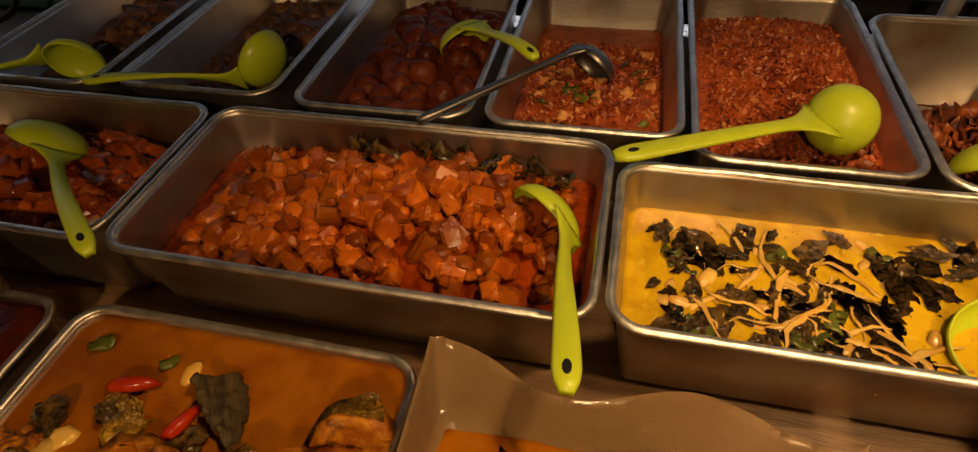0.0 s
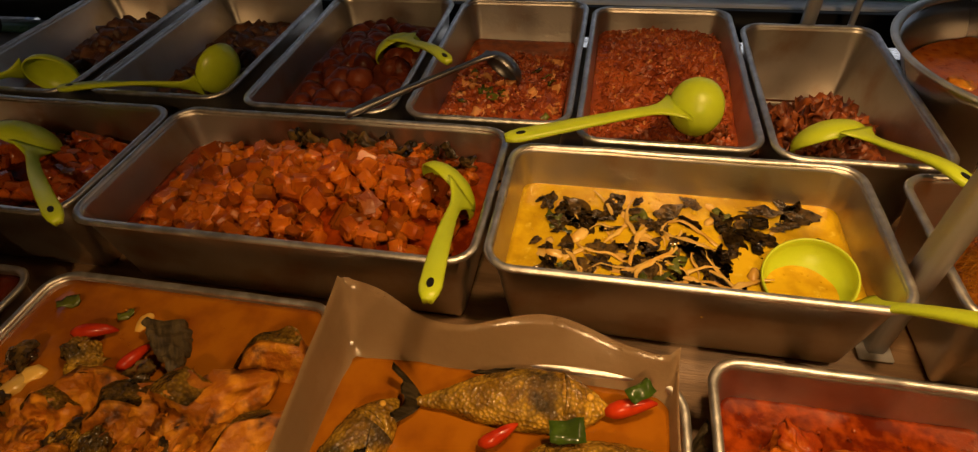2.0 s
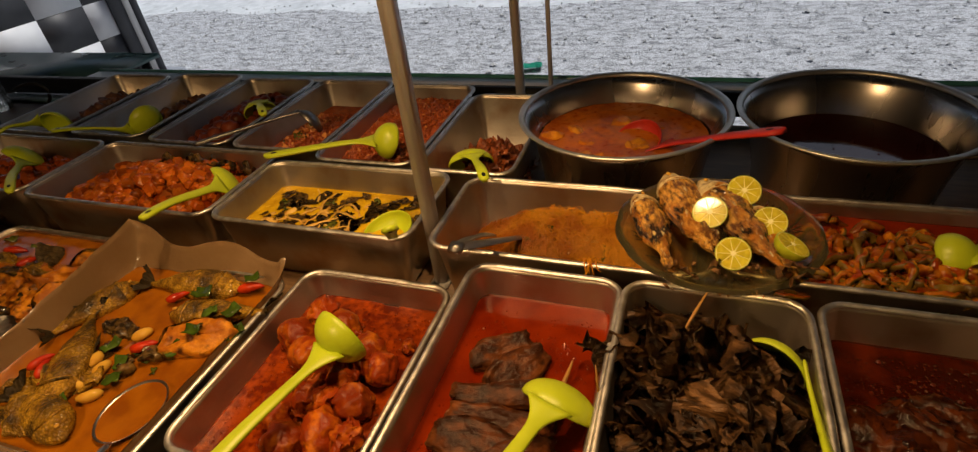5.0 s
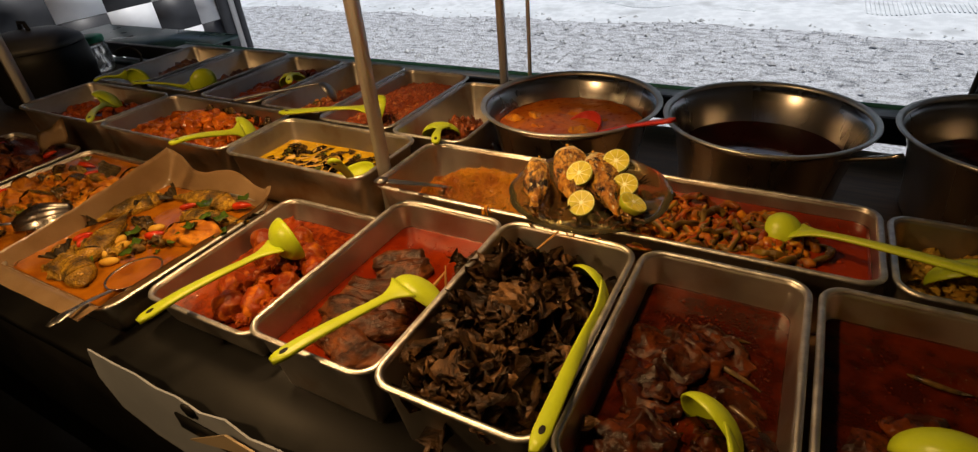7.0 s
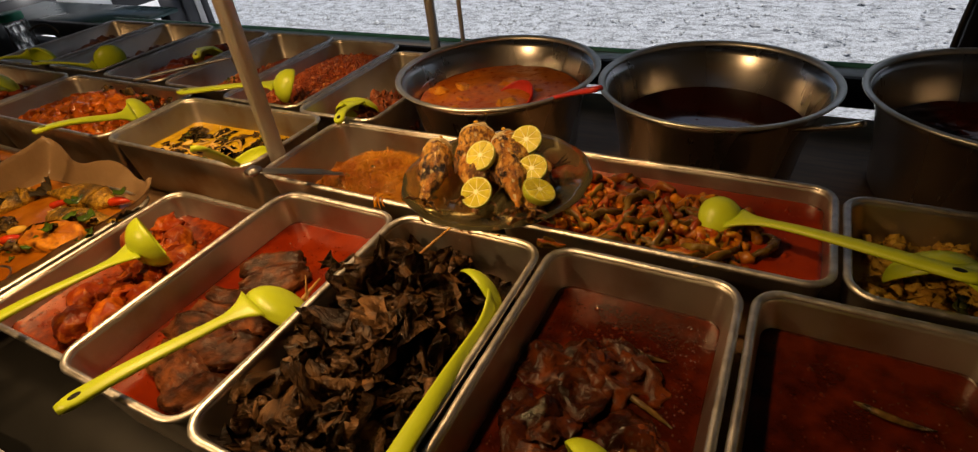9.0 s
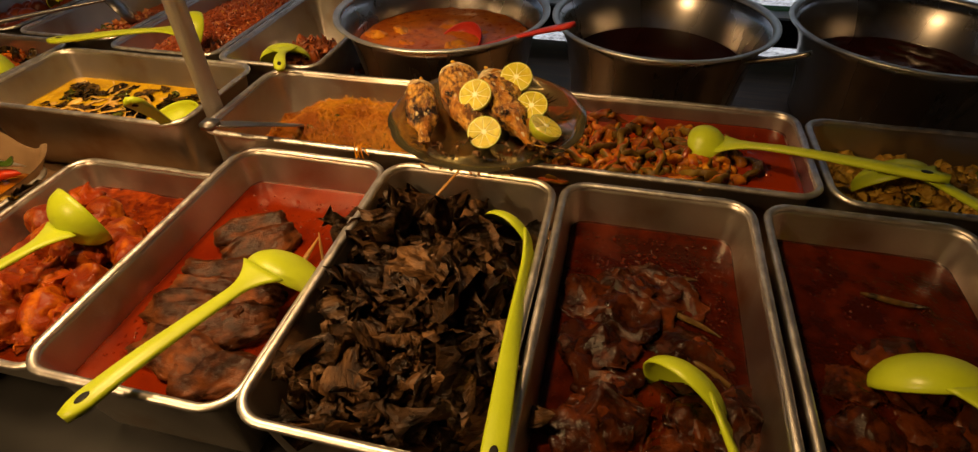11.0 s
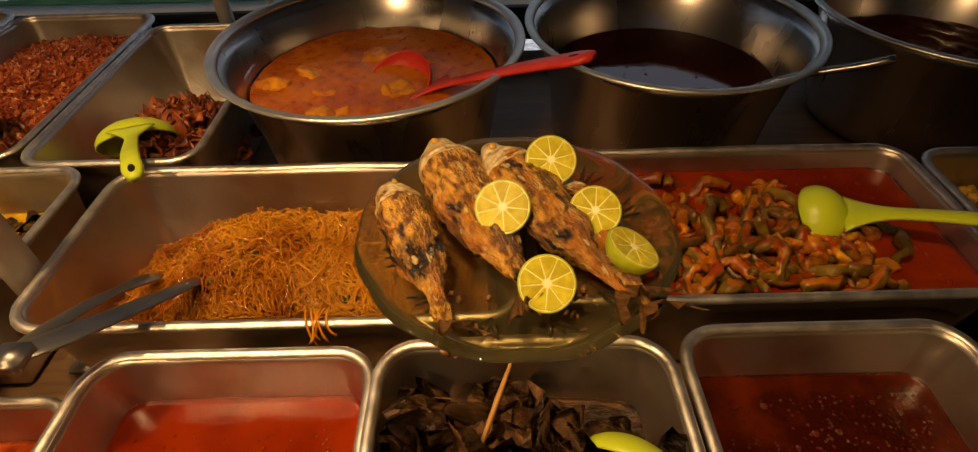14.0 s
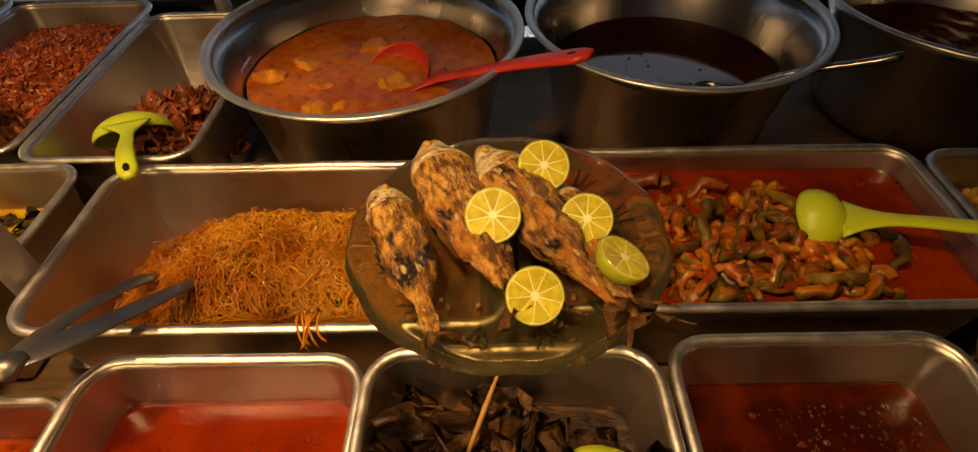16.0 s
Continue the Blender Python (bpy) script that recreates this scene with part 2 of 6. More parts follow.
M["fish_head"] = mat("silvery_fish_head", (0.80, 0.68, 0.38), (0.30, 0.17, 0.06), 120, 0.32, bump=0.005, bscale=240, coat=0.4, vary=0.1, detail=14, ramp=(0.38, 0.58), patches=(((0.50, 0.22, 0.035), 45, 0.54, 0.66, 5.0), ((0.05, 0.03, 0.015), 80, 0.58, 0.66, 2.0)))
M["fin"] = mat("crisp_fin", (0.34, 0.17, 0.05), (0.11, 0.05, 0.018), 80, 0.5, bump=0.001, bscale=200, stretch=(1, 6, 1))
M["chilli"] = mat("red_chilli", (0.52, 0.040, 0.006), (0.34, 0.016, 0.004), 40, 0.22, vary=0.25, spec=0.4, bump=0.0006, bscale=90)
M["garlic"] = mat("garlic_clove", (0.66, 0.40, 0.06), (0.52, 0.27, 0.03), 30, 0.3, coat=0.3)
M["meat"] = mat("braised_meat", (0.150, 0.046, 0.012), (0.034, 0.011, 0.004), 60, 0.30, bump=0.003, bscale=150, vary=0.3, stretch=(0.9, 1.3, 1), spec=0.18)
M["curry_meat"] = mat("curry_meat", (0.078, 0.018, 0.003), (0.020, 0.005, 0.0015), 70, 0.20, bump=0.0018, bscale=230, vary=0.4, spec=0.2, rvary=0.08)
M["egg"] = mat("sambal_egg", (0.50, 0.135, 0.006), (0.30, 0.054, 0.003), 36, 0.34, bump=0.0030, bscale=120, vary=0.25, spec=0.22, patches=(((0.22, 0.028, 0.002), 60, 0.42, 0.54, 4.0),))
M["lung"] = mat("black_fried_lung", (0.150, 0.074, 0.026), (0.022, 0.011, 0.006), 90, 0.42, bump=0.008, bscale=170, vary=0.5, stretch=(0.5, 1.5, 1), spec=0.35, detail=10)
M["stick"] = mat("bamboo_stick", (0.44, 0.24, 0.06), (0.32, 0.15, 0.03), 50, 0.5, stretch=(1, 1, 0.1))
M["peel"] = mat("lime_peel", (0.46, 0.50, 0.022), (0.34, 0.40, 0.016), 60, 0.35, bump=0.0006, bscale=500)
M["pith"] = mat("lime_pith", (0.80, 0.78, 0.30), (0.74, 0.70, 0.22), 80, 0.5)
M["pulp"] = mat("lime_pulp", (0.62, 0.56, 0.045), (0.48, 0.42, 0.025), 160, 0.2, bump=0.0006, bscale=350, coat=0.4, vary=0.12, sss=0.2)
M["oil"] = mat("red_oil", (0.085, 0.012, 0.003), (0.05, 0.008, 0.002), 40, 0.14, coat=0.9)
M["core"] = mat("lime_core", (0.88, 0.86, 0.52), (0.84, 0.82, 0.44), 60, 0.5)
M["tail"] = mat("dark_fish_tail", (0.085, 0.060, 0.026), (0.035, 0.025, 0.013), 60, 0.35, bump=0.001, bscale=200, stretch=(1, 7, 1), coat=0.2)

plate_glass = bpy.data.materials.new("smoked_glass")
plate_glass.use_nodes = True
pg = plate_glass.node_tree.nodes["Principled BSDF"]
pg.inputs["Base Color"].default_value = (0.42, 0.37, 0.19, 1)
pg.inputs["Transmission Weight"].default_value = 0.95
pg.inputs["Roughness"].default_value = 0.05
pg.inputs["IOR"].default_value = 1.45
clear = bpy.data.materials.new("clear_plastic")
clear.use_nodes = True
cg = clear.node_tree.nodes["Principled BSDF"]
cg.inputs["Base Color"].default_value = (0.85, 0.87, 0.86, 1)
cg.inputs["Transmission Weight"].default_value = 0.8
cg.inputs["Roughness"].default_value = 0.12


# ---- building helpers ----
def part(name, bm, material, parent=None, label="", smooth=True, recalc=True):
    me = bpy.data.meshes.new(name)
    if recalc:
        bmesh.ops.recalc_face_normals(bm, faces=bm.faces)
    for fc in bm.faces:
        fc.smooth = smooth
    bm.to_mesh(me)
    bm.free()
    me.materials.append(material)
    ob = new(name, me)
    if parent is not None:
        ob.parent = parent
    return tagged(ob, label)


def thing(name, label, category, group="", loc=(0, 0, 0), kind=""):
    e = new(name)
    e.empty_display_size = 0.05
    e.location = loc
    return tagged(e, label, category, group, kind)


def share(name, me, m, parent, label=""):
    ob = new(name, me)
    ob.parent = parent
    ob.matrix_basis = m
    return tagged(ob, label)


def mesh_of(name, bm, material, smooth=True):
    me = bpy.data.meshes.new(name)
    bmesh.ops.recalc_face_normals(bm, faces=bm.faces)
    for fc in bm.faces:
        fc.smooth = smooth
    bm.to_mesh(me)
    bm.free()
    me.materials.append(material)
    return me


def loft(bm, rings, closed=True, cap0=False, cap1=False):
    vs = [[bm.verts.new(p) for p in r] for r in rings]
    n = len(vs[0])
    for a, b in zip(vs, vs[1:]):
        for i in range(n if closed else n - 1):
            j = (i + 1) % n
            bm.faces.new((a[i], a[j], b[j], b[i]))
    if cap0:
        bm.faces.new(vs[0])
    if cap1:
        bm.faces.new(vs[-1])
    return vs


def rrect(hx, hy, r, z, n=6):
    pts = []
    r = min(r, hx * 0.95, hy * 0.95)
    for cx, cy, a0 in ((hx - r, hy - r, 0), (-hx + r, hy - r, 90), (-hx + r, -hy + r, 180), (hx - r, -hy + r, 270)):
        for i in range(n + 1):
            a = radians(a0 + 90 * i / n)
            pts.append(Vector((cx + r * math.cos(a), cy + r * math.sin(a), z)))
    # split the long sides so that dents can show
    full = []
    for i, p in enumerate(pts):
        q = pts[(i + 1) % len(pts)]
        full.append(p)
        d = (q - p).length
        k = int(d / 0.04)
        for s in range(1, k):
            full.append(p.lerp(q, s / k))
    return full


def box(bm, x0, x1, y0, y1, z0, z1, bev=0.0):
    m = Matrix.Translation(((x0 + x1) / 2, (y0 + y1) / 2, (z0 + z1) / 2)) @ Matrix.Diagonal((x1 - x0, y1 - y0, z1 - z0, 1))
    r = bmesh.ops.create_cube(bm, size=1, matrix=m)
    if bev:
        es = list({e for v in r["verts"] for e in v.link_edges})
        bmesh.ops.bevel(bm, geom=es, offset=bev, segments=2, affect="EDGES")


def sweep(bm, pts, radii, n=8, flat=1.0, up=Vector((0, 0, 1)), cap=True):
    """A tube along pts; radii may be one number or one per point; flat squeezes it along up."""
    pts = [Vector(p) for p in pts]
    rings = []
    for i, p in enumerate(pts):
        d = (pts[min(i + 1, len(pts) - 1)] - pts[max(i - 1, 0)]).normalized()
        s = d.cross(up)
        s = s.normalized() if s.length > 1e-4 else Vector((1, 0, 0))
        u = s.cross(d).normalized()
        r = radii[i] if isinstance(radii, (list, tuple)) else radii
        rings.append([p + s * (r * math.cos(2 * math.pi * k / n)) + u * (r * flat * math.sin(2 * math.pi * k / n)) for k in range(n)])
    loft(bm, rings, True, cap, cap)


def bez(a, b, c, d, n):
    a, b, c, d = Vector(a), Vector(b), Vector(c), Vector(d)
    return [a * (1 - t) ** 3 + b * 3 * t * (1 - t) ** 2 + c * 3 * t * t * (1 - t) + d * t ** 3 for t in [i / (n - 1) for i in range(n)]]


def rough_up(bm, amp, freq, seed=0.0):
    for v in bm.verts:
        v.co += Vector(noise.noise_vector(v.co * freq + Vector((seed, seed * 1.7, 3.1)))) * amp


RND = random.Random(7)


def turn(rnd=None, tilt=180):
    r = rnd or RND
    return Euler((radians(r.uniform(-tilt, tilt)), radians(r.uniform(-tilt, tilt)), radians(r.uniform(0, 360)))).to_matrix().to_4x4()


def blob_mesh(name, size, amp, freq, material, sub=2, squash=(1, 1, 1), seed=0.0):
    bm = bmesh.new()
    bmesh.ops.create_icosphere(bm, subdivisions=sub, radius=size)
    for v in bm.verts:
        v.co = Vector((v.co.x * squash[0], v.co.y * squash[1], v.co.z * squash[2]))
    rough_up(bm, amp, freq, seed)
    rough_up(bm, amp * 0.45, freq * 2.7, seed + 9)
    rough_up(bm, amp * 0.18, freq * 7.0, seed + 5)
    return mesh_of(name, bm, material)


def cube_mesh(name, size, material, seed):
    """A soft cooked cube: skewed, with worn edges and slightly sunken faces."""
    bm = bmesh.new()
    bmesh.ops.create_cube(bm, size=size)
    rr = random.Random(seed)
    sx, sy, sz = rr.uniform(0.8, 1.2), rr.uniform(0.7, 1.1), rr.uniform(0.6, 1.0)
    kx, ky = rr.uniform(-0.25, 0.25), rr.uniform(-0.25, 0.25)
    for v in bm.verts:
        v.co = Vector((v.co.x * sx + v.co.z * kx, v.co.y * sy + v.co.x * ky, v.co.z * sz))
        v.co *= rr.uniform(0.85, 1.1)
    bmesh.ops.bevel(bm, geom=list(bm.edges), offset=size * 0.13, segments=2, affect="EDGES")
    rough_up(bm, size * 0.05, 1.3 / size, seed)
    me = mesh_of(name, bm, material)
    for poly in me.polygons:
        poly.use_smooth = poly.area < 0.12 * size * size
    return me


def flake_mesh(name, lx, ly, thick, curl, material, seed, nx=5, ny=4):
    """A bent, ragged slice with real thickness."""
    bm = bmesh.new()
    top, bot = [], []
    for i in range(nx):
        for j in range(ny):
            u, v = i / (nx - 1) - 0.5, j / (ny - 1) - 0.5
            w = noise.noise(Vector((u * 3 + seed, v * 3, seed))) * curl
            edge = 1 - 0.25 * noise.noise(Vector((u * 6, v * 6 + seed, 2)))
            p = Vector((u * lx * edge, v * ly * edge, w + curl * (u * u * 2)))
            top.append(bm.verts.new(p + Vector((0, 0, thick / 2))))
            bot.append(bm.verts.new(p - Vector((0, 0, thick / 2))))
    for i in range(nx - 1):
        for j in range(ny - 1):
            a, b, c, d = i * ny + j, (i + 1) * ny + j, (i + 1) * ny + j + 1, i * ny + j + 1
            bm.faces.new((top[a], top[b], top[c], top[d]))
            bm.faces.new((bot[d], bot[c], bot[b], bot[a]))
    loop = [i * ny for i in range(nx)] + [(nx - 1) * ny + j for j in range(1, ny)] + [i * ny + ny - 1 for i in range(nx - 2, -1, -1)] + [j for j in range(ny - 2, 0, -1)]
    for k in range(len(loop)):
        a, b = loop[k], loop[(k + 1) % len(loop)]
        bm.faces.new((top[a], bot[a], bot[b], top[b]))
    return mesh_of(name, bm, material)


# ---- ground, road and stall ----
bm = bmesh.new()
N = 60
grid = {}
for i in range(N + 1):
    for j in range(N + 1):
        u, v = 2 * i / N - 1, 2 * j / N - 1
        x, y = math.copysign(abs(u) ** 3, u) * 200, math.copysign(abs(v) ** 3, v) * 200 + 2
        h = noise.noise(Vector((x * 0.9, y * 0.9, 0))) * 0.02 if abs(x) < 12 and abs(y) < 12 else 0
        grid[i, j] = bm.verts.new((x, y, h - 0.01))
for i in range(N):
    for j in range(N):
        bm.faces.new((grid[i, j], grid[i + 1, j], grid[i + 1, j + 1], grid[i, j + 1]))
tagged(part("ground", bm, M["gravel"]), "pale grey gravel yard with dust and scattered stones", "ground", kind="structure")

# loose stones on the yard
bm = bmesh.new()
rs = random.Random(3)
vs, fs = [], []
for k in range(2600):
    x, y, s = rs.uniform(-5.5, 5.5), rs.uniform(1.9, 5.4), rs.uniform(0.006, 0.02) * (1 if rs.random() < 0.96 else 2.0)
    a = rs.uniform(0, 6.28)
    o = len(vs)
    for dx, dy, dz in ((1, 0, 0), (0, 1, 0), (-1, 0, 0), (0, -1, 0), (0.2, 0.1, 0.7), (0, 0, -0.5)):
        dx, dy = dx * rs.uniform(0.7, 1.4), dy * rs.uniform(0.6, 1.2)
        vs.append((x + s * (dx * math.cos(a) - dy * math.sin(a)), y + s * (dx * math.sin(a) + dy * math.cos(a)), 0.0 + s * dz * 0.8))
    fs += [(o + i, o + (i + 1) % 4, o + 4) for i in range(4)] + [(o + (i + 1) % 4, o + i, o + 5) for i in range(4)]
me = bpy.data.meshes.new("gravel_stones")
me.from_pydata(vs, [], fs)
me.materials.append(M["stone"])
tagged(new("gravel_stones", me), "small loose pale gravel stones lying on the yard", "gravel", kind="stuff")

# pale concrete road that comes up through the dust of the yard, with fine grooves in two patches
bm = bmesh.new()
ROAD_Y = [4.9 + 0.12 * j for j in range(14)] + [7.2, 8.2, 9.5, 11.5]
rows_ = []
for i in range(161):
    x = -20 + 0.25 * i
    rows_.append([Vector((x, y, min(0.018, -0.022 + 0.050 * (y - 4.9)) + 0.012 * noise.noise(Vector((x * 1.1, y * 1.6, 8))) * (1 if y < 6.4 else 0))) for y in ROAD_Y])
loft(bm, rows_, False)
for k in range(150):
    x = -1.2 + k * 0.036
    if 52 < k < 78:
        continue
    box(bm, x, x + 0.014, 5.75 + 0.1 * math.sin(k * 0.21), 7.6, 0.012, 0.0225)
tagged(part("road", bm, M["concrete"], smooth=False), "pale concrete road slab with fine raised grooves", "road", kind="structure")

# black plate added over the gravel so the ground under the stall stays dark
bm = bmesh.new(); box(bm, -2.6, 3.2, -2.9, 0.98, 0.012, 0.03, 0.003)
tagged(part("floor", bm, M["black"]), "black floor plate added to keep the ground under the stall dark", "floor", kind="structure")

# green packet on the ground
bm = bmesh.new()
g = [[(-0.09 + 0.18 * i / 8, -0.05 + 0.1 * j / 5) for j in range(6)] for i in range(9)]
rings = [[Vector((x, y, 0.012 + 0.012 * noise.noise(Vector((x * 30, y * 30, 1))))) for x, y in col] for col in g]
loft(bm, rings, False)
bmesh.ops.solidify(bm, geom=list(bm.faces), thickness=0.004)
o = part("crisp_packet", bm, mat("green_foil", (0.02, 0.42, 0.27), (0.01, 0.3, 0.2), 30, 0.3))
o.location, o.rotation_euler = (-0.26, 3.38, 0.01), (0, 0, 0.25)
tagged(o, "crumpled shiny green plastic packet on the gravel", "litter")

# counter
counter = thing("counter", "brown wooden stall counter with black front panel", "counter")
bm = bmesh.new(); box(bm, -1.75, 2.30, -0.215, 0.049, 0.700, 0.735, 0.003); part("front_edge", bm, M["black"], counter, "black front edge of the worktop")
bm = bmesh.new(); box(bm, -1.75, 2.30, 0.05, 1.02, 0.700, 0.735, 0.003); part("worktop", bm, M["black_wood"], counter, "brown wood-grain worktop")
bm = bmesh.new(); box(bm, -1.73, 2.28, -0.165, -0.15, 0.05, 0.699); part("front_panel", bm, M["black"], counter, "black front panel")
bm = bmesh.new(); box(bm, -1.73, 2.28, 0.985, 1.0, 0.05, 0.699); part("back_panel", bm, M["black"], counter)
for lx in (-1.7, 2.2):
    for ly in (-0.14, 0.92):
        bm = bmesh.new(); box(bm, lx, lx + 0.05, ly, ly + 0.05, -0.01, 0.699, 0.003); part("leg", bm, M["black"], counter)
bm = bmesh.new(); box(bm, -1.75, 2.30, 1.021, 1.045, 0.755, 0.815, 0.002); part("edge_rail", bm, M["black"], counter, "black edge rail")

ledge = thing("window_ledge", "white ledge with a teal glass edge behind the counter", "ledge")
bm = bmesh.new(); box(bm, -1.30, 2.30, 1.047, 1.125, 0.785, 0.805, 0.002); part("shelf", bm, M["ledge"], ledge)
bm = bmesh.new(); box(bm, -1.30, 2.30, 1.127, 1.133, 0.79, 0.813, 0.001); part("glass_edge", bm, M["teal"], ledge, "teal glass edge strip")
for bxk in (-1.1, 0.5, 2.1):
    bm = bmesh.new(); box(bm, bxk, bxk + 0.03, 1.046, 1.12, 0.70, 0.784, 0.002); part("bracket", bm, M["black"], ledge)

# posts
def post(x, y, w, d, name, label, z0=0.736, z1=2.28, material="alu"):
    p = thing(name, label, "post", "stall posts", (x, y, z0))
    bm = bmesh.new(); box(bm, -w / 2, w / 2, -d / 2, d / 2, 0.0, z1 - z0, 0.002); part("tube", bm, M[material], p)
    bm = bmesh.new(); box(bm, -w / 2 - 0.008, w / 2 + 0.008, -d / 2 - 0.008, d / 2 + 0.008, 0.0, 0.005, 0.001); part("base_plate", bm, M[material], p)
    return p

post(0.4405, 0.325, 0.0185, 0.026, "stall_post", "square brushed aluminium post standing between the trays")
post(0.441, 0.877, 0.019, 0.019, "stall_post", "square aluminium post behind the back trays")
post(-0.985, 0.335, 0.028, 0.028, "stall_post", "square aluminium post beside the far trays")
post(1.56, 1.175, 0.07, 0.06, "stall_post", "thick black post at the back edge", 0.0, material="black")
bm = bmesh.new()
sweep(bm, [(0.513, 0.892, 0.736), (0.512, 0.892, 1.4), (0.512, 0.892, 2.28)], 0.0055, 8)
tagged(part("hanging_rod", bm, M["alu"]), "thin metal rod rising from the back edge", "rod")
bm = bmesh.new()
sweep(bm, bez((1.500, 1.06, 0.816), (1.485, 1.08, 1.0), (1.545, 1.11, 1.1), (1.55, 1.135, 1.6), 16), 0.006, 8)
tagged(part("power_cable", bm, M["black"]), "loose black power cable running up the post", "cable")

# unseen awning and closing walls, added to keep sky light off the food
bm = bmesh.new(); box(bm, -2.6, 3.2, -2.9, 2.35, 2.28, 2.32)
tagged(part("ceiling", bm, M["awning"]), "unseen dark awning sheet added over the stall to block sky light", "ceiling", kind="structure")
# added out of view: cuts low sky out of the gravy reflections
bm = bmesh.new(); box(bm, -2.6, 3.2, 2.30, 2.35, 1.85, 2.279)
tagged(part("awning_valance", bm, M["awning"]), "unseen dark valance added at the awning edge to block low sky", "awning", kind="structure")
# unseen wall, beige so that the steel tray fronts reflect something warm
bm = bmesh.new(); box(bm, -2.6, 3.2, -2.85, -2.8, 0, 2.279)
tagged(part("wall_south", bm, M["stall_wall"]), "unseen dull beige back wall added for the steel to reflect", "wall", kind="structure")
bm = bmesh.new(); box(bm, 3.2, 3.25, -2.95, 2.35, 0, 2.32)
tagged(part("wall_east", bm, M["awning"]), "unseen dull brown side wall added to keep daylight off the stall", "wall", kind="structure")
bm = bmesh.new(); box(bm, -2.65, -2.6, -2.95, 0.9, 0, 2.32)
tagged(part("wall_west", bm, M["awning"]), "unseen dull brown side wall added to keep daylight off the stall", "wall", kind="structure")

# unseen backdrop across the road, added to block the lowest band of sky
bm = bmesh.new(); box(bm, -40, 40, 14.0, 14.4, 0, 6.0)
tagged(part("wall_north", bm, mat("far_backdrop", (0.10, 0.12, 0.08), (0.05, 0.06, 0.04), 2, 0.9)), "unseen dark plain wall added across the road to block low sky", "wall", kind="structure")

# neighbouring booth with a chequered side
booth = thing("chequered_booth", "neighbouring booth panel with black and white chequers", "booth", loc=(-3.32, 0, 0))
bm = bmesh.new(); box(bm, -0.05, -0.004, 0.3, 3.0, 0.02, 2.2); part("panel", bm, M["charcoal"], booth, "charcoal panel")
for iy in range(-4, 2):
    for iz in range(-2, 6):
        if (iy + iz) % 2 == 1:
            y0, z0 = 2.29 + 0.356 * iy, 0.443 + 0.25 * iz
            if y0 + 0.356 > 3.01 or z0 < 0:
                continue
            bm = bmesh.new(); box(bm, -0.004, 0.002, y0, min(y0 + 0.356, 3.0), z0, z0 + 0.25, 0.001); part("white_tile", bm, M["white"], booth)
        else:
            y0, z0 = 2.29 + 0.356 * iy, 0.443 + 0.25 * iz
            if y0 + 0.356 > 3.01 or z0 < 0:
                continue
            bm = bmesh.new(); box(bm, -0.004, 0.001, y0 + 0.001, y0 + 0.355, z0 + 0.001, z0 + 0.249, 0.001); part("black_tile", bm, M["charcoal"], booth)
bm = bmesh.new(); box(bm, 0.004, 0.05, 2.83, 2.925, 0.0, 2.2, 0.003); part("dark_post", bm, M["charcoal"], booth)
bm = bmesh.new(); box(bm, 0.004, 0.06, 2.926, 2.975, 0.0, 2.2, 0.003); part("edge_post", bm, M["alu"], booth, "grey metal edge post")
bm = bmesh.new(); box(bm, -0.05, 0.05, 3.001, 3.05, 0.0, 2.2, 0.003); part("dark_post", bm, M["charcoal"], booth)
bm = bmesh.new(); box(bm, -0.12, 0.14, 2.98, 3.16, -0.01, 0.07, 0.01); part("foot", bm, M["grey_sheet"], booth, "grey foot block")


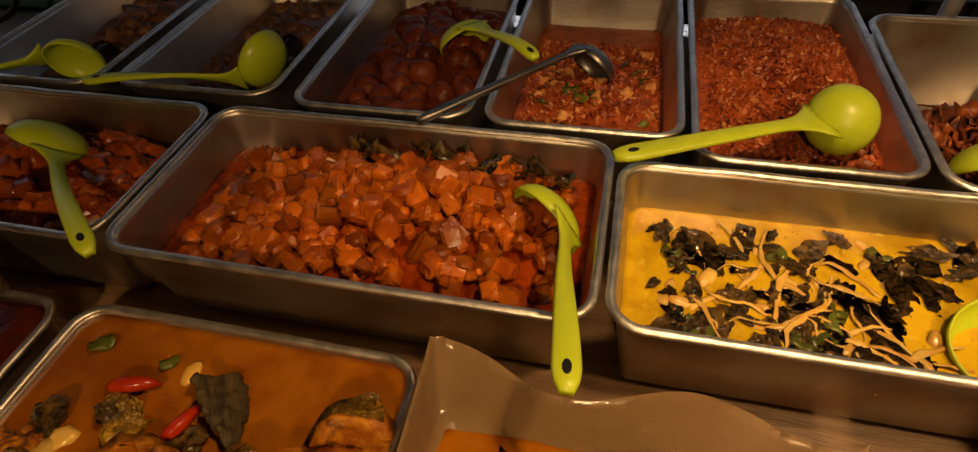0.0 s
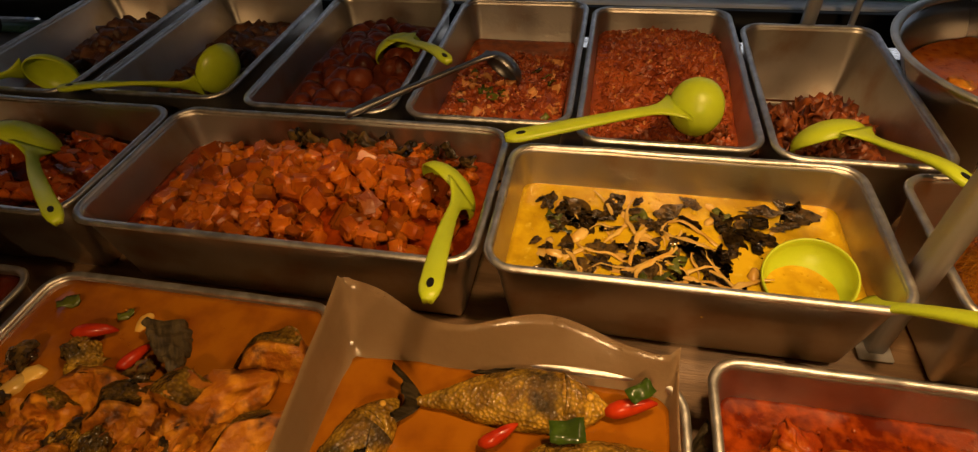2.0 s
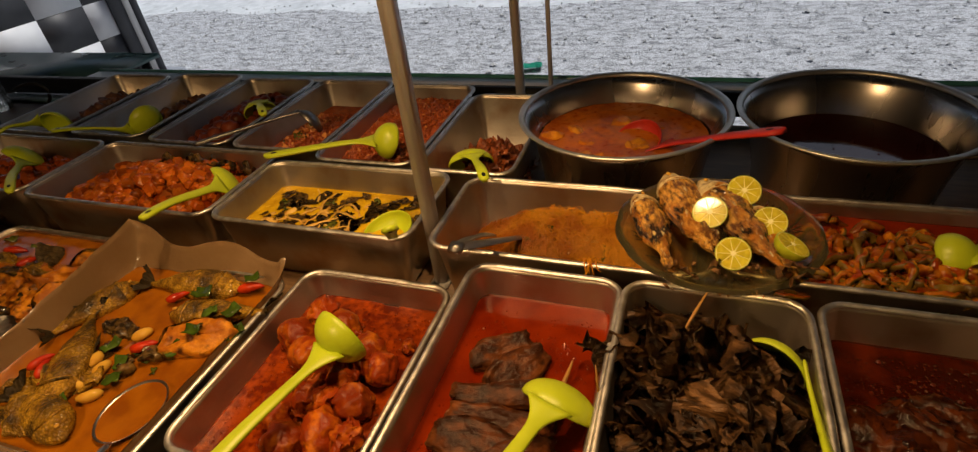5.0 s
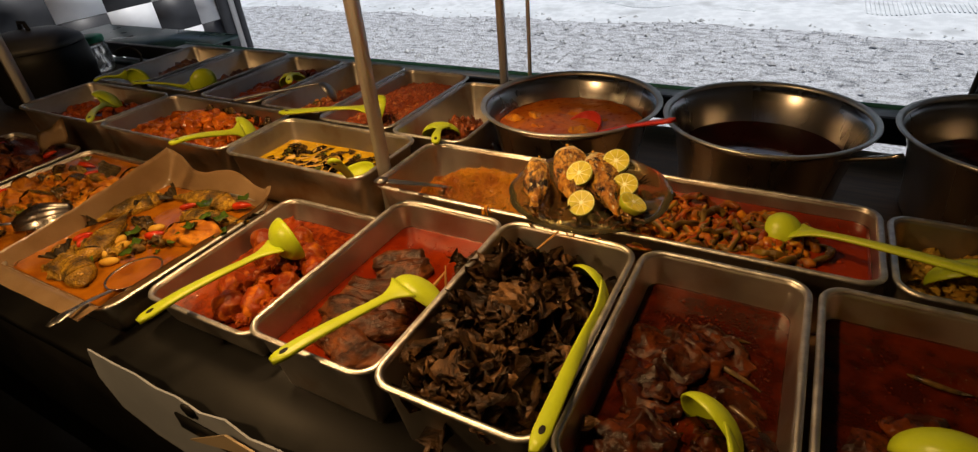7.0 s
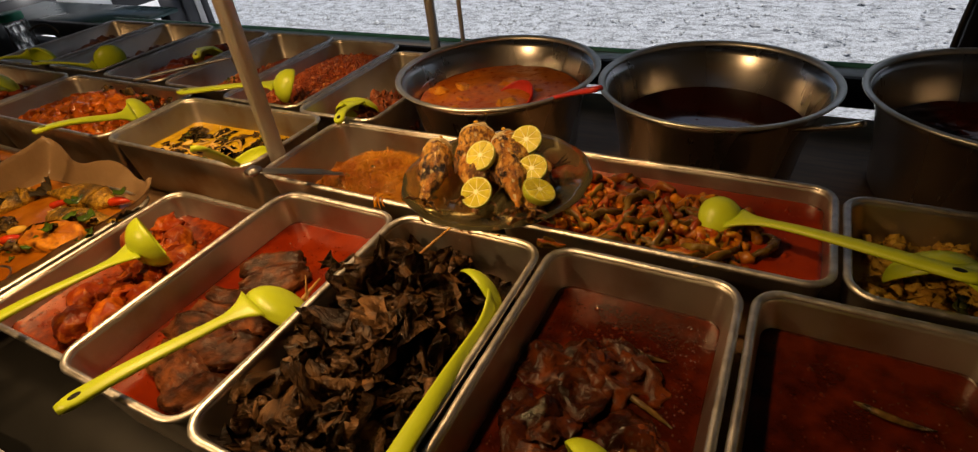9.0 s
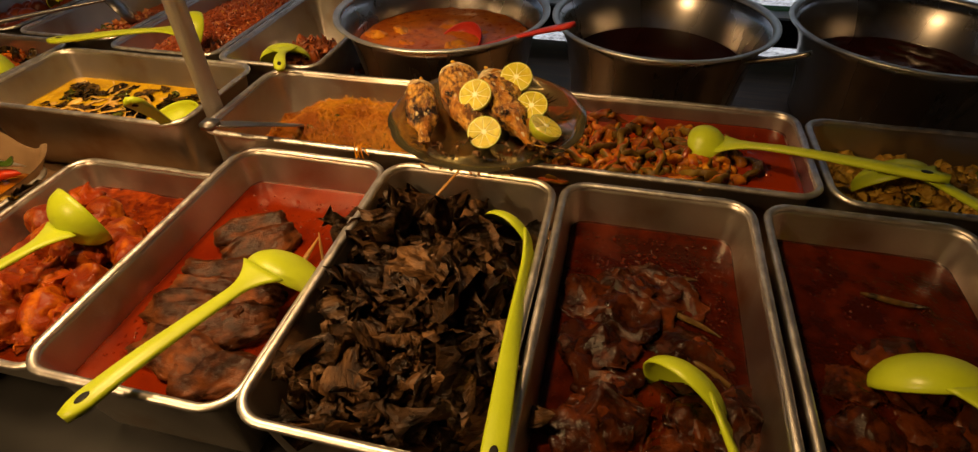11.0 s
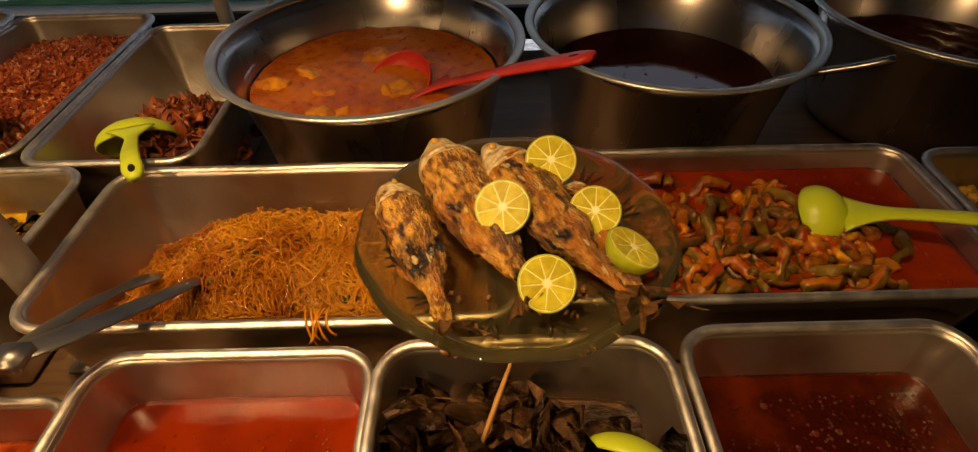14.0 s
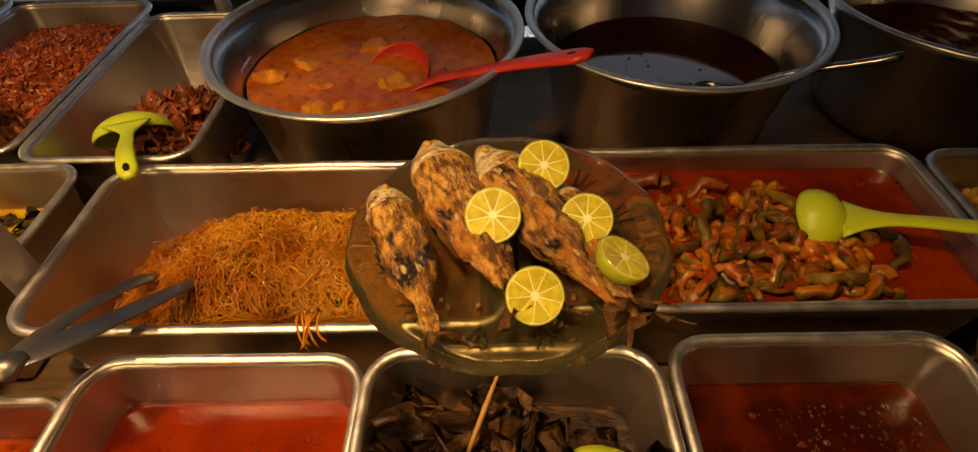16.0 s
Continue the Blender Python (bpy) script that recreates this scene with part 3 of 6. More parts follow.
# ---- trays ----
def tray(x0, x1, y0, y1, z1, depth, name="food_tray", label="rectangular stainless steel food tray with a rolled rim", wall=0.026, rad=0.035, yaw=0.0, seed=0.0):
    cx, cy, hx, hy = (x0 + x1) / 2, (y0 + y1) / 2, (x1 - x0) / 2, (y1 - y0) / 2
    z0 = z1 - depth
    t = thing(name, label, "tray", "food trays", (cx, cy, z0))
    t.rotation_euler = (0, 0, radians(yaw))
    bm = bmesh.new()
    prof = [(wall + 0.022, 0.0), (wall + 0.006, 0.001), (wall, 0.012), (0.0085, depth - 0.007), (0.0085, depth - 0.003), (0.0092, depth - 0.003), (0.0100, depth - 0.010), (wall + 0.0035, 0.014), (wall + 0.010, 0.005), (wall + 0.024, 0.0025)]
    fixed = []
    ref = rrect(hx, hy, rad, 0)
    for ins, z in prof:
        ring = []
        for p in ref:
            # pull the outline inwards by ins, keeping the corner round
            qx = max(-hx + rad, min(hx - rad, p.x)); qy = max(-hy + rad, min(hy - rad, p.y))
            d = Vector((p.x - qx, p.y - qy, 0))
            k = (d.length - ins) / d.length if d.length > 1e-6 else 1
            q = Vector((qx, qy, 0)) + d * k
            w = 0.0007 * noise.noise(Vector((p.x * 14 + seed, p.y * 14, z * 5 + seed)))
            ring.append(Vector((q.x + w, q.y + w, z)))
        fixed.append(ring)
    loft(bm, fixed, True, True, True)
    part("pan", bm, M["steel"], t)
    bm = bmesh.new()
    rr = []
    for k in range(8):
        a = 2 * math.pi * k / 8
        ins, z = 0.0048 + 0.0048 * math.cos(a), depth - 0.0038 + 0.0038 * math.sin(a)
        ring = []
        for p in ref:
            qx = max(-hx + rad, min(hx - rad, p.x)); qy = max(-hy + rad, min(hy - rad, p.y))
            d = Vector((p.x - qx, p.y - qy, 0))
            w = 0.0009 * noise.noise(Vector((p.x * 16 + seed, p.y * 16, seed)))
            q = Vector((qx, qy, 0)) + d * ((d.length - ins + w) / d.length)
            ring.append(Vector((q.x, q.y, z + w)))
        rr.append(ring)
    loft(bm, rr + [rr[0]], True)
    bmesh.ops.remove_doubles(bm, verts=bm.verts, dist=1e-5)
    part("rolled_rim", bm, M["rim_steel"], t, "bright rolled rim")
    return dict(c=Vector((cx, cy, z0)), hx=hx, hy=hy, depth=depth, wall=wall, rad=rad, z1=z1)


def inset_at(T, z):
    f = max(0.0, min(1.0, (z - T["c"].z - 0.012) / (T["depth"] - 0.02)))
    return T["wall"] + 0.004 + (0.0100 - T["wall"] - 0.004) * f


def sheet(T, height, material, food, name="gravy", rings=26, label=""):
    """The top of the food in tray T: height(u, v) is in metres above the counter's zero; u and v run from -1 to 1."""
    bm = bmesh.new()
    zc = min(height(0.94, 0), height(-0.94, 0), height(0, 0.94), height(0, -0.94))
    ins = inset_at(T, zc) - 0.0012
    hx, hy, rad = T["hx"], T["hy"], T["rad"]
    ref = rrect(hx - ins, hy - ins, max(0.012, rad - ins), 0)
    cx, cy = T["c"].x, T["c"].y
    rs = []
    for k in range(1, rings + 1):
        f = k / rings
        rs.append([Vector((cx + p.x * f, cy + p.y * f, height(p.x * f / hx, p.y * f / hy))) for p in ref])
    vs = loft(bm, rs, True)
    c = bm.verts.new((cx, cy, height(0, 0)))
    for i in range(len(ref)):
        bm.faces.new((c, vs[0][i], vs[0][(i + 1) % len(ref)]))
    # skirt down to the pan, so that the food has a body
    kx, ky = (hx - T["wall"] - 0.014) / (hx - ins), (hy - T["wall"] - 0.014) / (hy - ins)
    low = [bm.verts.new((cx + (v.co.x - cx) * kx, cy + (v.co.y - cy) * ky, T["c"].z + 0.016)) for v in vs[-1]]
    for i in range(len(ref)):
        j = (i + 1) % len(ref)
        bm.faces.new((vs[-1][i], vs[-1][j], low[j], low[i]))
    return part(name, bm, material, food, label)


def scatter(T, meshes, n, food, name, zfun, u=(-0.9, 0.9), v=(-0.9, 0.9), size=(0.8, 1.25), tilt=180, sink=0.0, seed=1, keep=None, label=""):
    rnd = random.Random(seed)
    made = 0
    for k in range(n * 4):
        if made >= n:
            break
        a, b = rnd.uniform(*u), rnd.uniform(*v)
        if keep and rnd.random() > keep(a, b):
            continue
        s = rnd.uniform(*size)
        x, y = T["c"].x + a * (T["hx"] - 0.02), T["c"].y + b * (T["hy"] - 0.02)
        z = zfun(a, b) - sink
        m = Matrix.Translation((x, y, z)) @ turn(rnd, tilt) @ Matrix.Scale(s, 4)
        share(name, rnd.choice(meshes), m, food, label)
        made += 1


def flat(z, amp=0.0008, fr=9.0, seed=0.0):
    return lambda u, v: z + amp * noise.noise(Vector((u * fr + seed, v * fr, seed)))


RIM = 0.87
T = {}
# back row
T["b1"] = tray(-0.965, -0.715, 0.525, 0.945, RIM, 0.134, seed=1, yaw=0)
T["b2"] = tray(-0.690, -0.440, 0.535, 0.955, RIM, 0.134, seed=2)
T["b3"] = tray(-0.412, -0.168, 0.525, 0.930, RIM, 0.134, seed=3)
T["b4"] = tray(-0.155, 0.082, 0.523, 0.930, RIM, 0.134, seed=4)
T["b5"] = tray(0.088, 0.323, 0.493, 0.910, RIM, 0.134, seed=5)
T["b6"] = tray(0.328, 0.534, 0.483, 0.858, RIM, 0.134, seed=6)
# middle row
T["cube2"] = tray(-0.925, -0.498, 0.268, 0.510, RIM, 0.134, seed=7)
T["cube"] = tray(-0.492, 0.008, 0.262, 0.512, RIM, 0.134, seed=8)
T["milk"] = tray(0.012, 0.424, 0.262, 0.482, RIM, 0.134, seed=9)
T["nood"] = tray(0.455, 0.884, 0.256, 0.476, RIM, 0.134, seed=10)
T["bitter"] = tray(0.888, 1.313, 0.270, 0.490, RIM, 0.134, seed=11)
T["corn"] = tray(1.317, 1.740, 0.268, 0.478, RIM, 0.134, seed=12)
# front row
LOW = 0.808
T["far"] = tray(-0.905, -0.535, -0.16, 0.235, LOW, 0.072, seed=13, label="shallow stainless steel tray of dark red stew", wall=0.018)
T["fish1"] = tray(-0.515, -0.140, -0.17, 0.240, LOW, 0.072, seed=14, label="shallow stainless steel tray of fish curry", wall=0.018)
T["fish2"] = tray(-0.132, 0.226, -0.175, 0.205, LOW, 0.072, seed=15, label="shallow stainless steel tray lined with brown paper", wall=0.018)
T["egg"] = tray(0.242, 0.512, -0.118, 0.236, 0.812, 0.076, seed=16, label="shallow stainless steel tray of eggs in sambal", wall=0.022)
T["red"] = tray(0.545, 0.770, -0.145, 0.238, RIM, 0.134, seed=17)
T["dark"] = tray(0.765, 0.993, -0.148, 0.240, RIM + 0.003, 0.137, seed=18)
T["curry"] = tray(0.996, 1.226, -0.150, 0.250, RIM, 0.134, seed=19)
T["curry2"] = tray(1.232, 1.460, -0.150, 0.254, RIM, 0.134, seed=20)
T["curry3"] = tray(1.466, 1.700, -0.150, 0.250, RIM, 0.134, seed=21)

def droplets(Tn, z, n, material, food, seed, u=(-0.9, 0.9), v=(-0.9, 0.9), r=(0.0006, 0.0022)):
    """Oil beads that float on a gravy."""
    rnd = random.Random(seed)
    vs, fs = [], []
    for k in range(n):
        a, b = rnd.uniform(*u), rnd.uniform(*v)
        q = 0.5 + 0.5 * noise.noise(Vector((a * 3, b * 3, seed)))
        if rnd.random() > q:
            continue
        x, y = Tn["c"].x + a * (Tn["hx"] - 0.02), Tn["c"].y + b * (Tn["hy"] - 0.02)
        s = rnd.uniform(*r) * (2.2 if rnd.random() < 0.04 else 1)
        o = len(vs)
        vs.append((x, y, z + s * 0.7))
        for h, w in ((0.5, 0.6), (0.0, 1.0)):
            vs += [(x + s * w * math.cos(i * 1.0472), y + s * w * math.sin(i * 1.0472), z + s * h) for i in range(6)]
        fs += [(o, o + 1 + i, o + 1 + (i + 1) % 6) for i in range(6)]
        fs += [(o + 1 + i, o + 7 + i, o + 7 + (i + 1) % 6, o + 1 + (i + 1) % 6) for i in range(6)]
    me = bpy.data.meshes.new("oil_film")
    me.from_pydata(vs, [], fs)
    me.polygons.foreach_set("use_smooth", [True] * len(fs))
    me.materials.append(material)
    ob = new("oil_film", me)
    ob.parent = food
    tagged(ob, kind="stuff")


# ---- food of the back row ----
brown_bits = [blob_mesh("brown_bit", 0.016, 0.008, 60, M["brown"], 2, (1, 0.8, 0.6), s) for s in range(4)]
fo = thing("fried_anchovy_heap", "dark brown fried pieces heaped in a steel tray", "food")
hz = lambda u, v: 0.800 + 0.045 * math.exp(-((u - 0.15) / 0.6) ** 2 - ((v - 0.25) / 0.55) ** 2)
sheet(T["b1"], hz, M["brown"], fo, "bed")
scatter(T["b1"], brown_bits, 110, fo, "fried_piece", hz, (-0.75, 0.8), (-0.5, 0.85), seed=11)
fo = thing("dark_stir_fry", "dark brown stir-fried pieces in a steel tray", "food")
hz2 = lambda u, v: 0.800 + 0.035 * math.exp(-((u - 0.2) / 0.6) ** 2 - ((v - 0.1) / 0.6) ** 2)
sheet(T["b2"], hz2, M["brown"], fo, "bed")
scatter(T["b2"], brown_bits, 110, fo, "fried_piece", hz2, (-0.75, 0.85), (-0.75, 0.8), seed=12)

balls = [blob_mesh("glazed_ball", 0.019, 0.004, 40, M["ball"], 2, (1, 1, 0.9), s) for s in range(4)]
fo = thing("glazed_potato_balls", "reddish brown glazed round potatoes in a tray", "food")
hb = lambda u, v: 0.812 + 0.030 * math.exp(-((u - 0.1) / 0.7) ** 2 - ((v - 0.1) / 0.7) ** 2)
sheet(T["b3"], hb, M["ball"], fo, "sauce")
scatter(T["b3"], balls, 95, fo, "round_potato", lambda a, b: hb(a, b) + 0.004, (-0.72, 0.88), (-0.85, 0.85), (0.75, 1.2), seed=13)


def crisps(Tn, n, zf, label, name, seed, u, v, pale=0.06, keep=None):
    """Thousands of tiny crisp flakes, heaped."""
    fo = thing(name, label, "food")
    sheet(Tn, zf, M["crisp"], fo, "bed")
    rnd = random.Random(seed)
    for which, share_of in (("crisp", 1 - pale), ("crisp_pale", pale)):
        vs, fs = [], []
        made = 0
        while made < n * share_of:
            a, b = rnd.uniform(*u), rnd.uniform(*v)
            if keep and rnd.random() > keep(a, b):
                made += 0.2
                continue
            made += 1
            x, y = Tn["c"].x + a * (Tn["hx"] - 0.017), Tn["c"].y + b * (Tn["hy"] - 0.017)
            z = zf(a, b) + rnd.uniform(-0.002, 0.005)
            l, w, t = rnd.uniform(0.005, 0.012), rnd.uniform(0.003, 0.006), rnd.uniform(0.0012, 0.0025)
            m = Matrix.Translation((x, y, z)) @ turn(rnd, 50)
            o = len(vs)
            for sx, sy, sz in ((-1, -1, 0.3), (0, -1.1, -0.3), (1, -0.8, 0.5), (1, 0.8, 0.5), (0, 1.1, -0.3), (-1, 1, 0.3)):
                vs.append(m @ Vector((sx * l / 2, sy * w / 2, sz * t + t)))
            for sx, sy, sz in ((-1, -1, 0.3), (0, -1.1, -0.3), (1, -0.8, 0.5), (1, 0.8, 0.5), (0, 1.1, -0.3), (-1, 1, 0.3)):
                vs.append(m @ Vector((sx * l / 2, sy * w / 2, sz * t - t * 0.3)))
            fs += [(o, o + 1, o + 4, o + 5), (o + 1, o + 2, o + 3, o + 4), (o + 6, o + 11, o + 10, o + 7), (o + 7, o + 10, o + 9, o + 8)]
            fs += [(o + i, o + 6 + i, o + 6 + (i + 1) % 6, o + (i + 1) % 6) for i in range(6)]
        me = bpy.data.meshes.new("flake_layer")
        me.from_pydata(vs, [], fs)
        me.materials.append(M[which])
        ob = new("flake_layer", me)
        ob.parent = fo
        tagged(ob, kind="stuff")
    return fo


h4 = lambda u, v: 0.798 + 0.038 * math.exp(-((u - 0.1) / 0.75) ** 2 - ((v + 0.45) / 0.6) ** 2) + 0.002 * noise.noise(Vector((u * 9, v * 9, 0)))
fo4 = crisps(T["b4"], 2600, h4, "orange crisp fry with onion flakes in tray", "crisp_shred_heap", 21, (-0.92, 0.95), (-0.97, 0.62), 0.10)
leaf_bits = [flake_mesh("leaf_bit", 0.022, 0.012, 0.0012, 0.006, M["leaf"], s) for s in range(3)]
onion_bits = [flake_mesh("onion_bit", 0.018, 0.012, 0.0015, 0.008, M["crisp_pale"], s) for s in range(3)]
scatter(T["b4"], leaf_bits, 10, fo4, "leaf", lambda a, b: h4(a, b) + 0.006, (-0.7, 0.8), (-0.8, 0.3), tilt=40, seed=22)
scatter(T["b4"], onion_bits, 26, fo4, "onion_piece", lambda a, b: h4(a, b) + 0.006, (-0.8, 0.9), (-0.9, 0.5), tilt=60, seed=23)
h5 = lambda u, v: 0.822 + 0.034 * math.exp(-((u - 0.05) / 0.9) ** 2 - ((v - 0.25) / 0.7) ** 2) + 0.003 * noise.noise(Vector((u * 7, v * 7, 4)))
fo5 = crisps(T["b5"], 4600, h5, "orange crisp flakes filling a steel tray", "crisp_flake_heap", 24, (-0.96, 0.96), (-0.97, 0.97), 0.05)
curl_bits = [flake_mesh("curl", 0.034, 0.014, 0.002, 0.016, M["slice"], s) for s in range(4)]
scatter(T["b5"], curl_bits, 16, fo5, "fried_curl", lambda a, b: h5(a, b) + 0.006, (0.35, 0.9), (-0.93, -0.55), tilt=60, seed=25)
h6 = lambda u, v: 0.7445 + 0.092 * math.exp(-((u - 0.02) / 0.85) ** 2 - ((v + 0.18) / 0.55) ** 2)
fo = thing("fried_slices_leftover", "few remaining orange fried slices in a tray", "food")
sheet(T["b6"], lambda u, v: h6(u, v) - 0.009, M["slice"], fo, "bed")
scatter(T["b6"], curl_bits, 290, fo, "fried_slice", h6, (-0.93, 0.93), (-0.93, 0.45), (0.7, 1.5), tilt=50, seed=26, keep=lambda a, b: min(1, (h6(a, b) - 0.7445) * 40))
bm = bmesh.new()
rings = [[Vector((-0.02 + 0.008 * i + 0.002 * math.sin(j * 2), -0.016 + 0.006 * j, 0.004 + 0.004 * noise.noise(Vector((i, j, 5))))) for j in range(6)] for i in range(7)]
loft(bm, rings, False)
bmesh.ops.solidify(bm, geom=list(bm.faces), thickness=0.0008)
o = part("clear_wrapper", bm, clear)
o.location = (0.385, 0.545, 0.812)
tagged(o, "crumpled clear plastic wrapper in the tray", "wrapper")

# ---- food of the middle row ----
cubes = [cube_mesh("stewed_cube", 0.031, M["cube"], s * 3.7) for s in range(7)]
shaded_cubes = [cube_mesh("shaded_cube", 0.026, M["cube_shaded"], s * 2.9) for s in range(5)]
hc = lambda u, v: 0.822 + 0.042 * math.exp(-((u - 0.12) / 0.7) ** 2 - ((v - 0.15) / 0.75) ** 2) + 0.004 * noise.noise(Vector((u * 6, v * 4, 1)))
fo = thing("stewed_cube_curry", "glossy orange-red stewed potato cubes heaped in a tray", "food")
sheet(T["cube"], lambda u, v: hc(u, v) - 0.010, M["g_sambal"], fo, "sauce")
scatter(T["cube"], cubes, 270, fo, "cube_piece", lambda a, b: hc(a, b) + 0.012 * noise.noise(Vector((a * 31, b * 17, 3))), (-0.82, 0.90), (-0.82, 0.84), (0.55, 1.0), seed=31)
dark_leaf = [flake_mesh("curry_leaf", 0.034, 0.015, 0.0012, 0.012, M["fungus"], s) for s in range(3)]
scatter(T["cube"], dark_leaf, 16, fo, "curry_leaf", lambda a, b: hc(a, b) + 0.014, (-0.2, 0.92), (0.55, 0.9), tilt=60, seed=32)
cube_bits = [cube_mesh("small_cube", 0.016, M["cube"], s * 5.3) for s in range(4)]
scatter(T["cube"], cube_bits, 110, fo, "cube_bit", lambda a, b: hc(a, b) + 0.006, (-0.82, 0.9), (-0.82, 0.82), (0.5, 1.1), seed=33)
# tray in shade: the shade is painted into the cube colour
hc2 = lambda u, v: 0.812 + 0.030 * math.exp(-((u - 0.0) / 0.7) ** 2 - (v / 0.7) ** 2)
fo = thing("shaded_cube_curry", "stewed cubes in a shaded tray, shade put into their brownish orange", "food")
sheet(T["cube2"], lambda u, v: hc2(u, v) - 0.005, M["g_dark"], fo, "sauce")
scatter(T["cube2"], shaded_cubes, 170, fo, "cube_piece", hc2, (-0.83, 0.86), (-0.80, 0.82), (0.6, 1.15), seed=34)

# coconut curry with black fungus
ZM = 0.817
fo = thing("coconut_vegetable_curry", "yellow coconut curry with black fungus and leaves", "food")
sheet(T["milk"], flat(ZM, 0.001), M["g_milk"], fo, "gravy")
MN = lambda a, b: max(0.0, min(1.0, 0.55 + 1.6 * noise.noise(Vector((a * 3.2, b * 2.2, 6)))))
MK = lambda a, b: MN(a, b) * (0.0 if (a - 0.62) ** 2 + ((b + 0.35) * 0.6) ** 2 < 0.09 else 0.5 + 0.5 * (b < 0.25)) * (0.35 if a > 0.5 else 1)
fungi = []
for s in range(8):
    bm = bmesh.new()
    n, cols = 18, []
    for i in range(n):
        q = i / (n - 1)
        rim_ = [0.030 * (0.75 + 0.55 * noise.noise(Vector((math.cos(a) * 1.3 + s * 4, math.sin(a) * 1.3, s)))) for a in [2 * math.pi * k / 30 for k in range(30)]]
        cols.append([Vector((1.35 * rim_[k] * q * math.cos(2 * math.pi * k / 30), 0.62 * rim_[k] * q * math.sin(2 * math.pi * k / 30), 0)) for k in range(30)])
    for ring_ in cols:
        for p in ring_:
            p.z = 0.0034 * noise.noise(Vector((p.x * 60 + s * 3, p.y * 70, s))) + 0.0024 * noise.noise(Vector((p.x * 170, p.y * 170, s)))
    cols[0] = [p * 0.2 + Vector((0.0004 * math.cos(k), 0.0004 * math.sin(k), 0)) for k, p in enumerate(cols[0])]
    loft(bm, cols, True)
    bmesh.ops.solidify(bm, geom=list(bm.faces), thickness=0.0014)
    fungi.append(mesh_of("fungus", bm, M["fungus"]))
strips = []
for s in range(6):
    bm = bmesh.new()
    rnd = random.Random(s + 40)
    pts = bez((-0.045, 0, 0), (-0.01, rnd.uniform(-0.05, 0.05), 0.004), (0.01, rnd.uniform(-0.05, 0.05), 0.003), (0.045, rnd.uniform(-0.02, 0.02), -0.001), 14)
    sweep(bm, pts, [0.0006 + 0.0027 * math.sin(math.pi * (k + 0.5) / 14) * (0.8 + 0.2 * math.sin(k * 2 + s)) for k in range(14)], 7, 0.22)
    rough_up(bm, 0.004, 60, s)
    strips.append(mesh_of("strip", bm, M["tripe"]))
greens = [flake_mesh("green_piece", 0.026, 0.016, 0.0016, 0.008, M["leaf"], s + 9) for s in range(4)]
droplets(T["milk"], ZM + 0.0003, 500, M["g_milk"], fo, 45)
scatter(T["milk"], fungi, 130, fo, "fungus_piece", lambda a, b: ZM + 0.0022, (-0.86, 0.88), (-0.80, 0.84), (0.16, 0.80), tilt=8, seed=41, keep=lambda a, b: (0.30 if (a - 0.62) ** 2 + ((b + 0.35) * 0.6) ** 2 > 0.09 else 0.0) + 0.6 * MK(a, b))
scatter(T["milk"], strips, 34, fo, "pale_strip", lambda a, b: ZM + 0.0006, (-0.80, 0.50), (-0.76, 0.60), (0.4, 1.15), tilt=7, seed=42, keep=lambda a, b: MK(a, b) + 0.3)
scatter(T["milk"], greens, 12, fo, "green_leaf", lambda a, b: ZM + 0.001, (-0.82, 0.6), (-0.78, 0.8), (0.4, 1.1), tilt=9, seed=43, keep=MK)
pale_bits = [blob_mesh("pale_bit", 0.010, 0.004, 70, M["tripe"], 2, (1.4, 0.8, 0.5), s) for s in range(3)]
scatter(T["milk"], pale_bits, 26, fo, "pale_piece", lambda a, b: ZM - 0.001, (-0.82, 0.7), (-0.78, 0.82), (0.4, 1.0), tilt=15, seed=44)

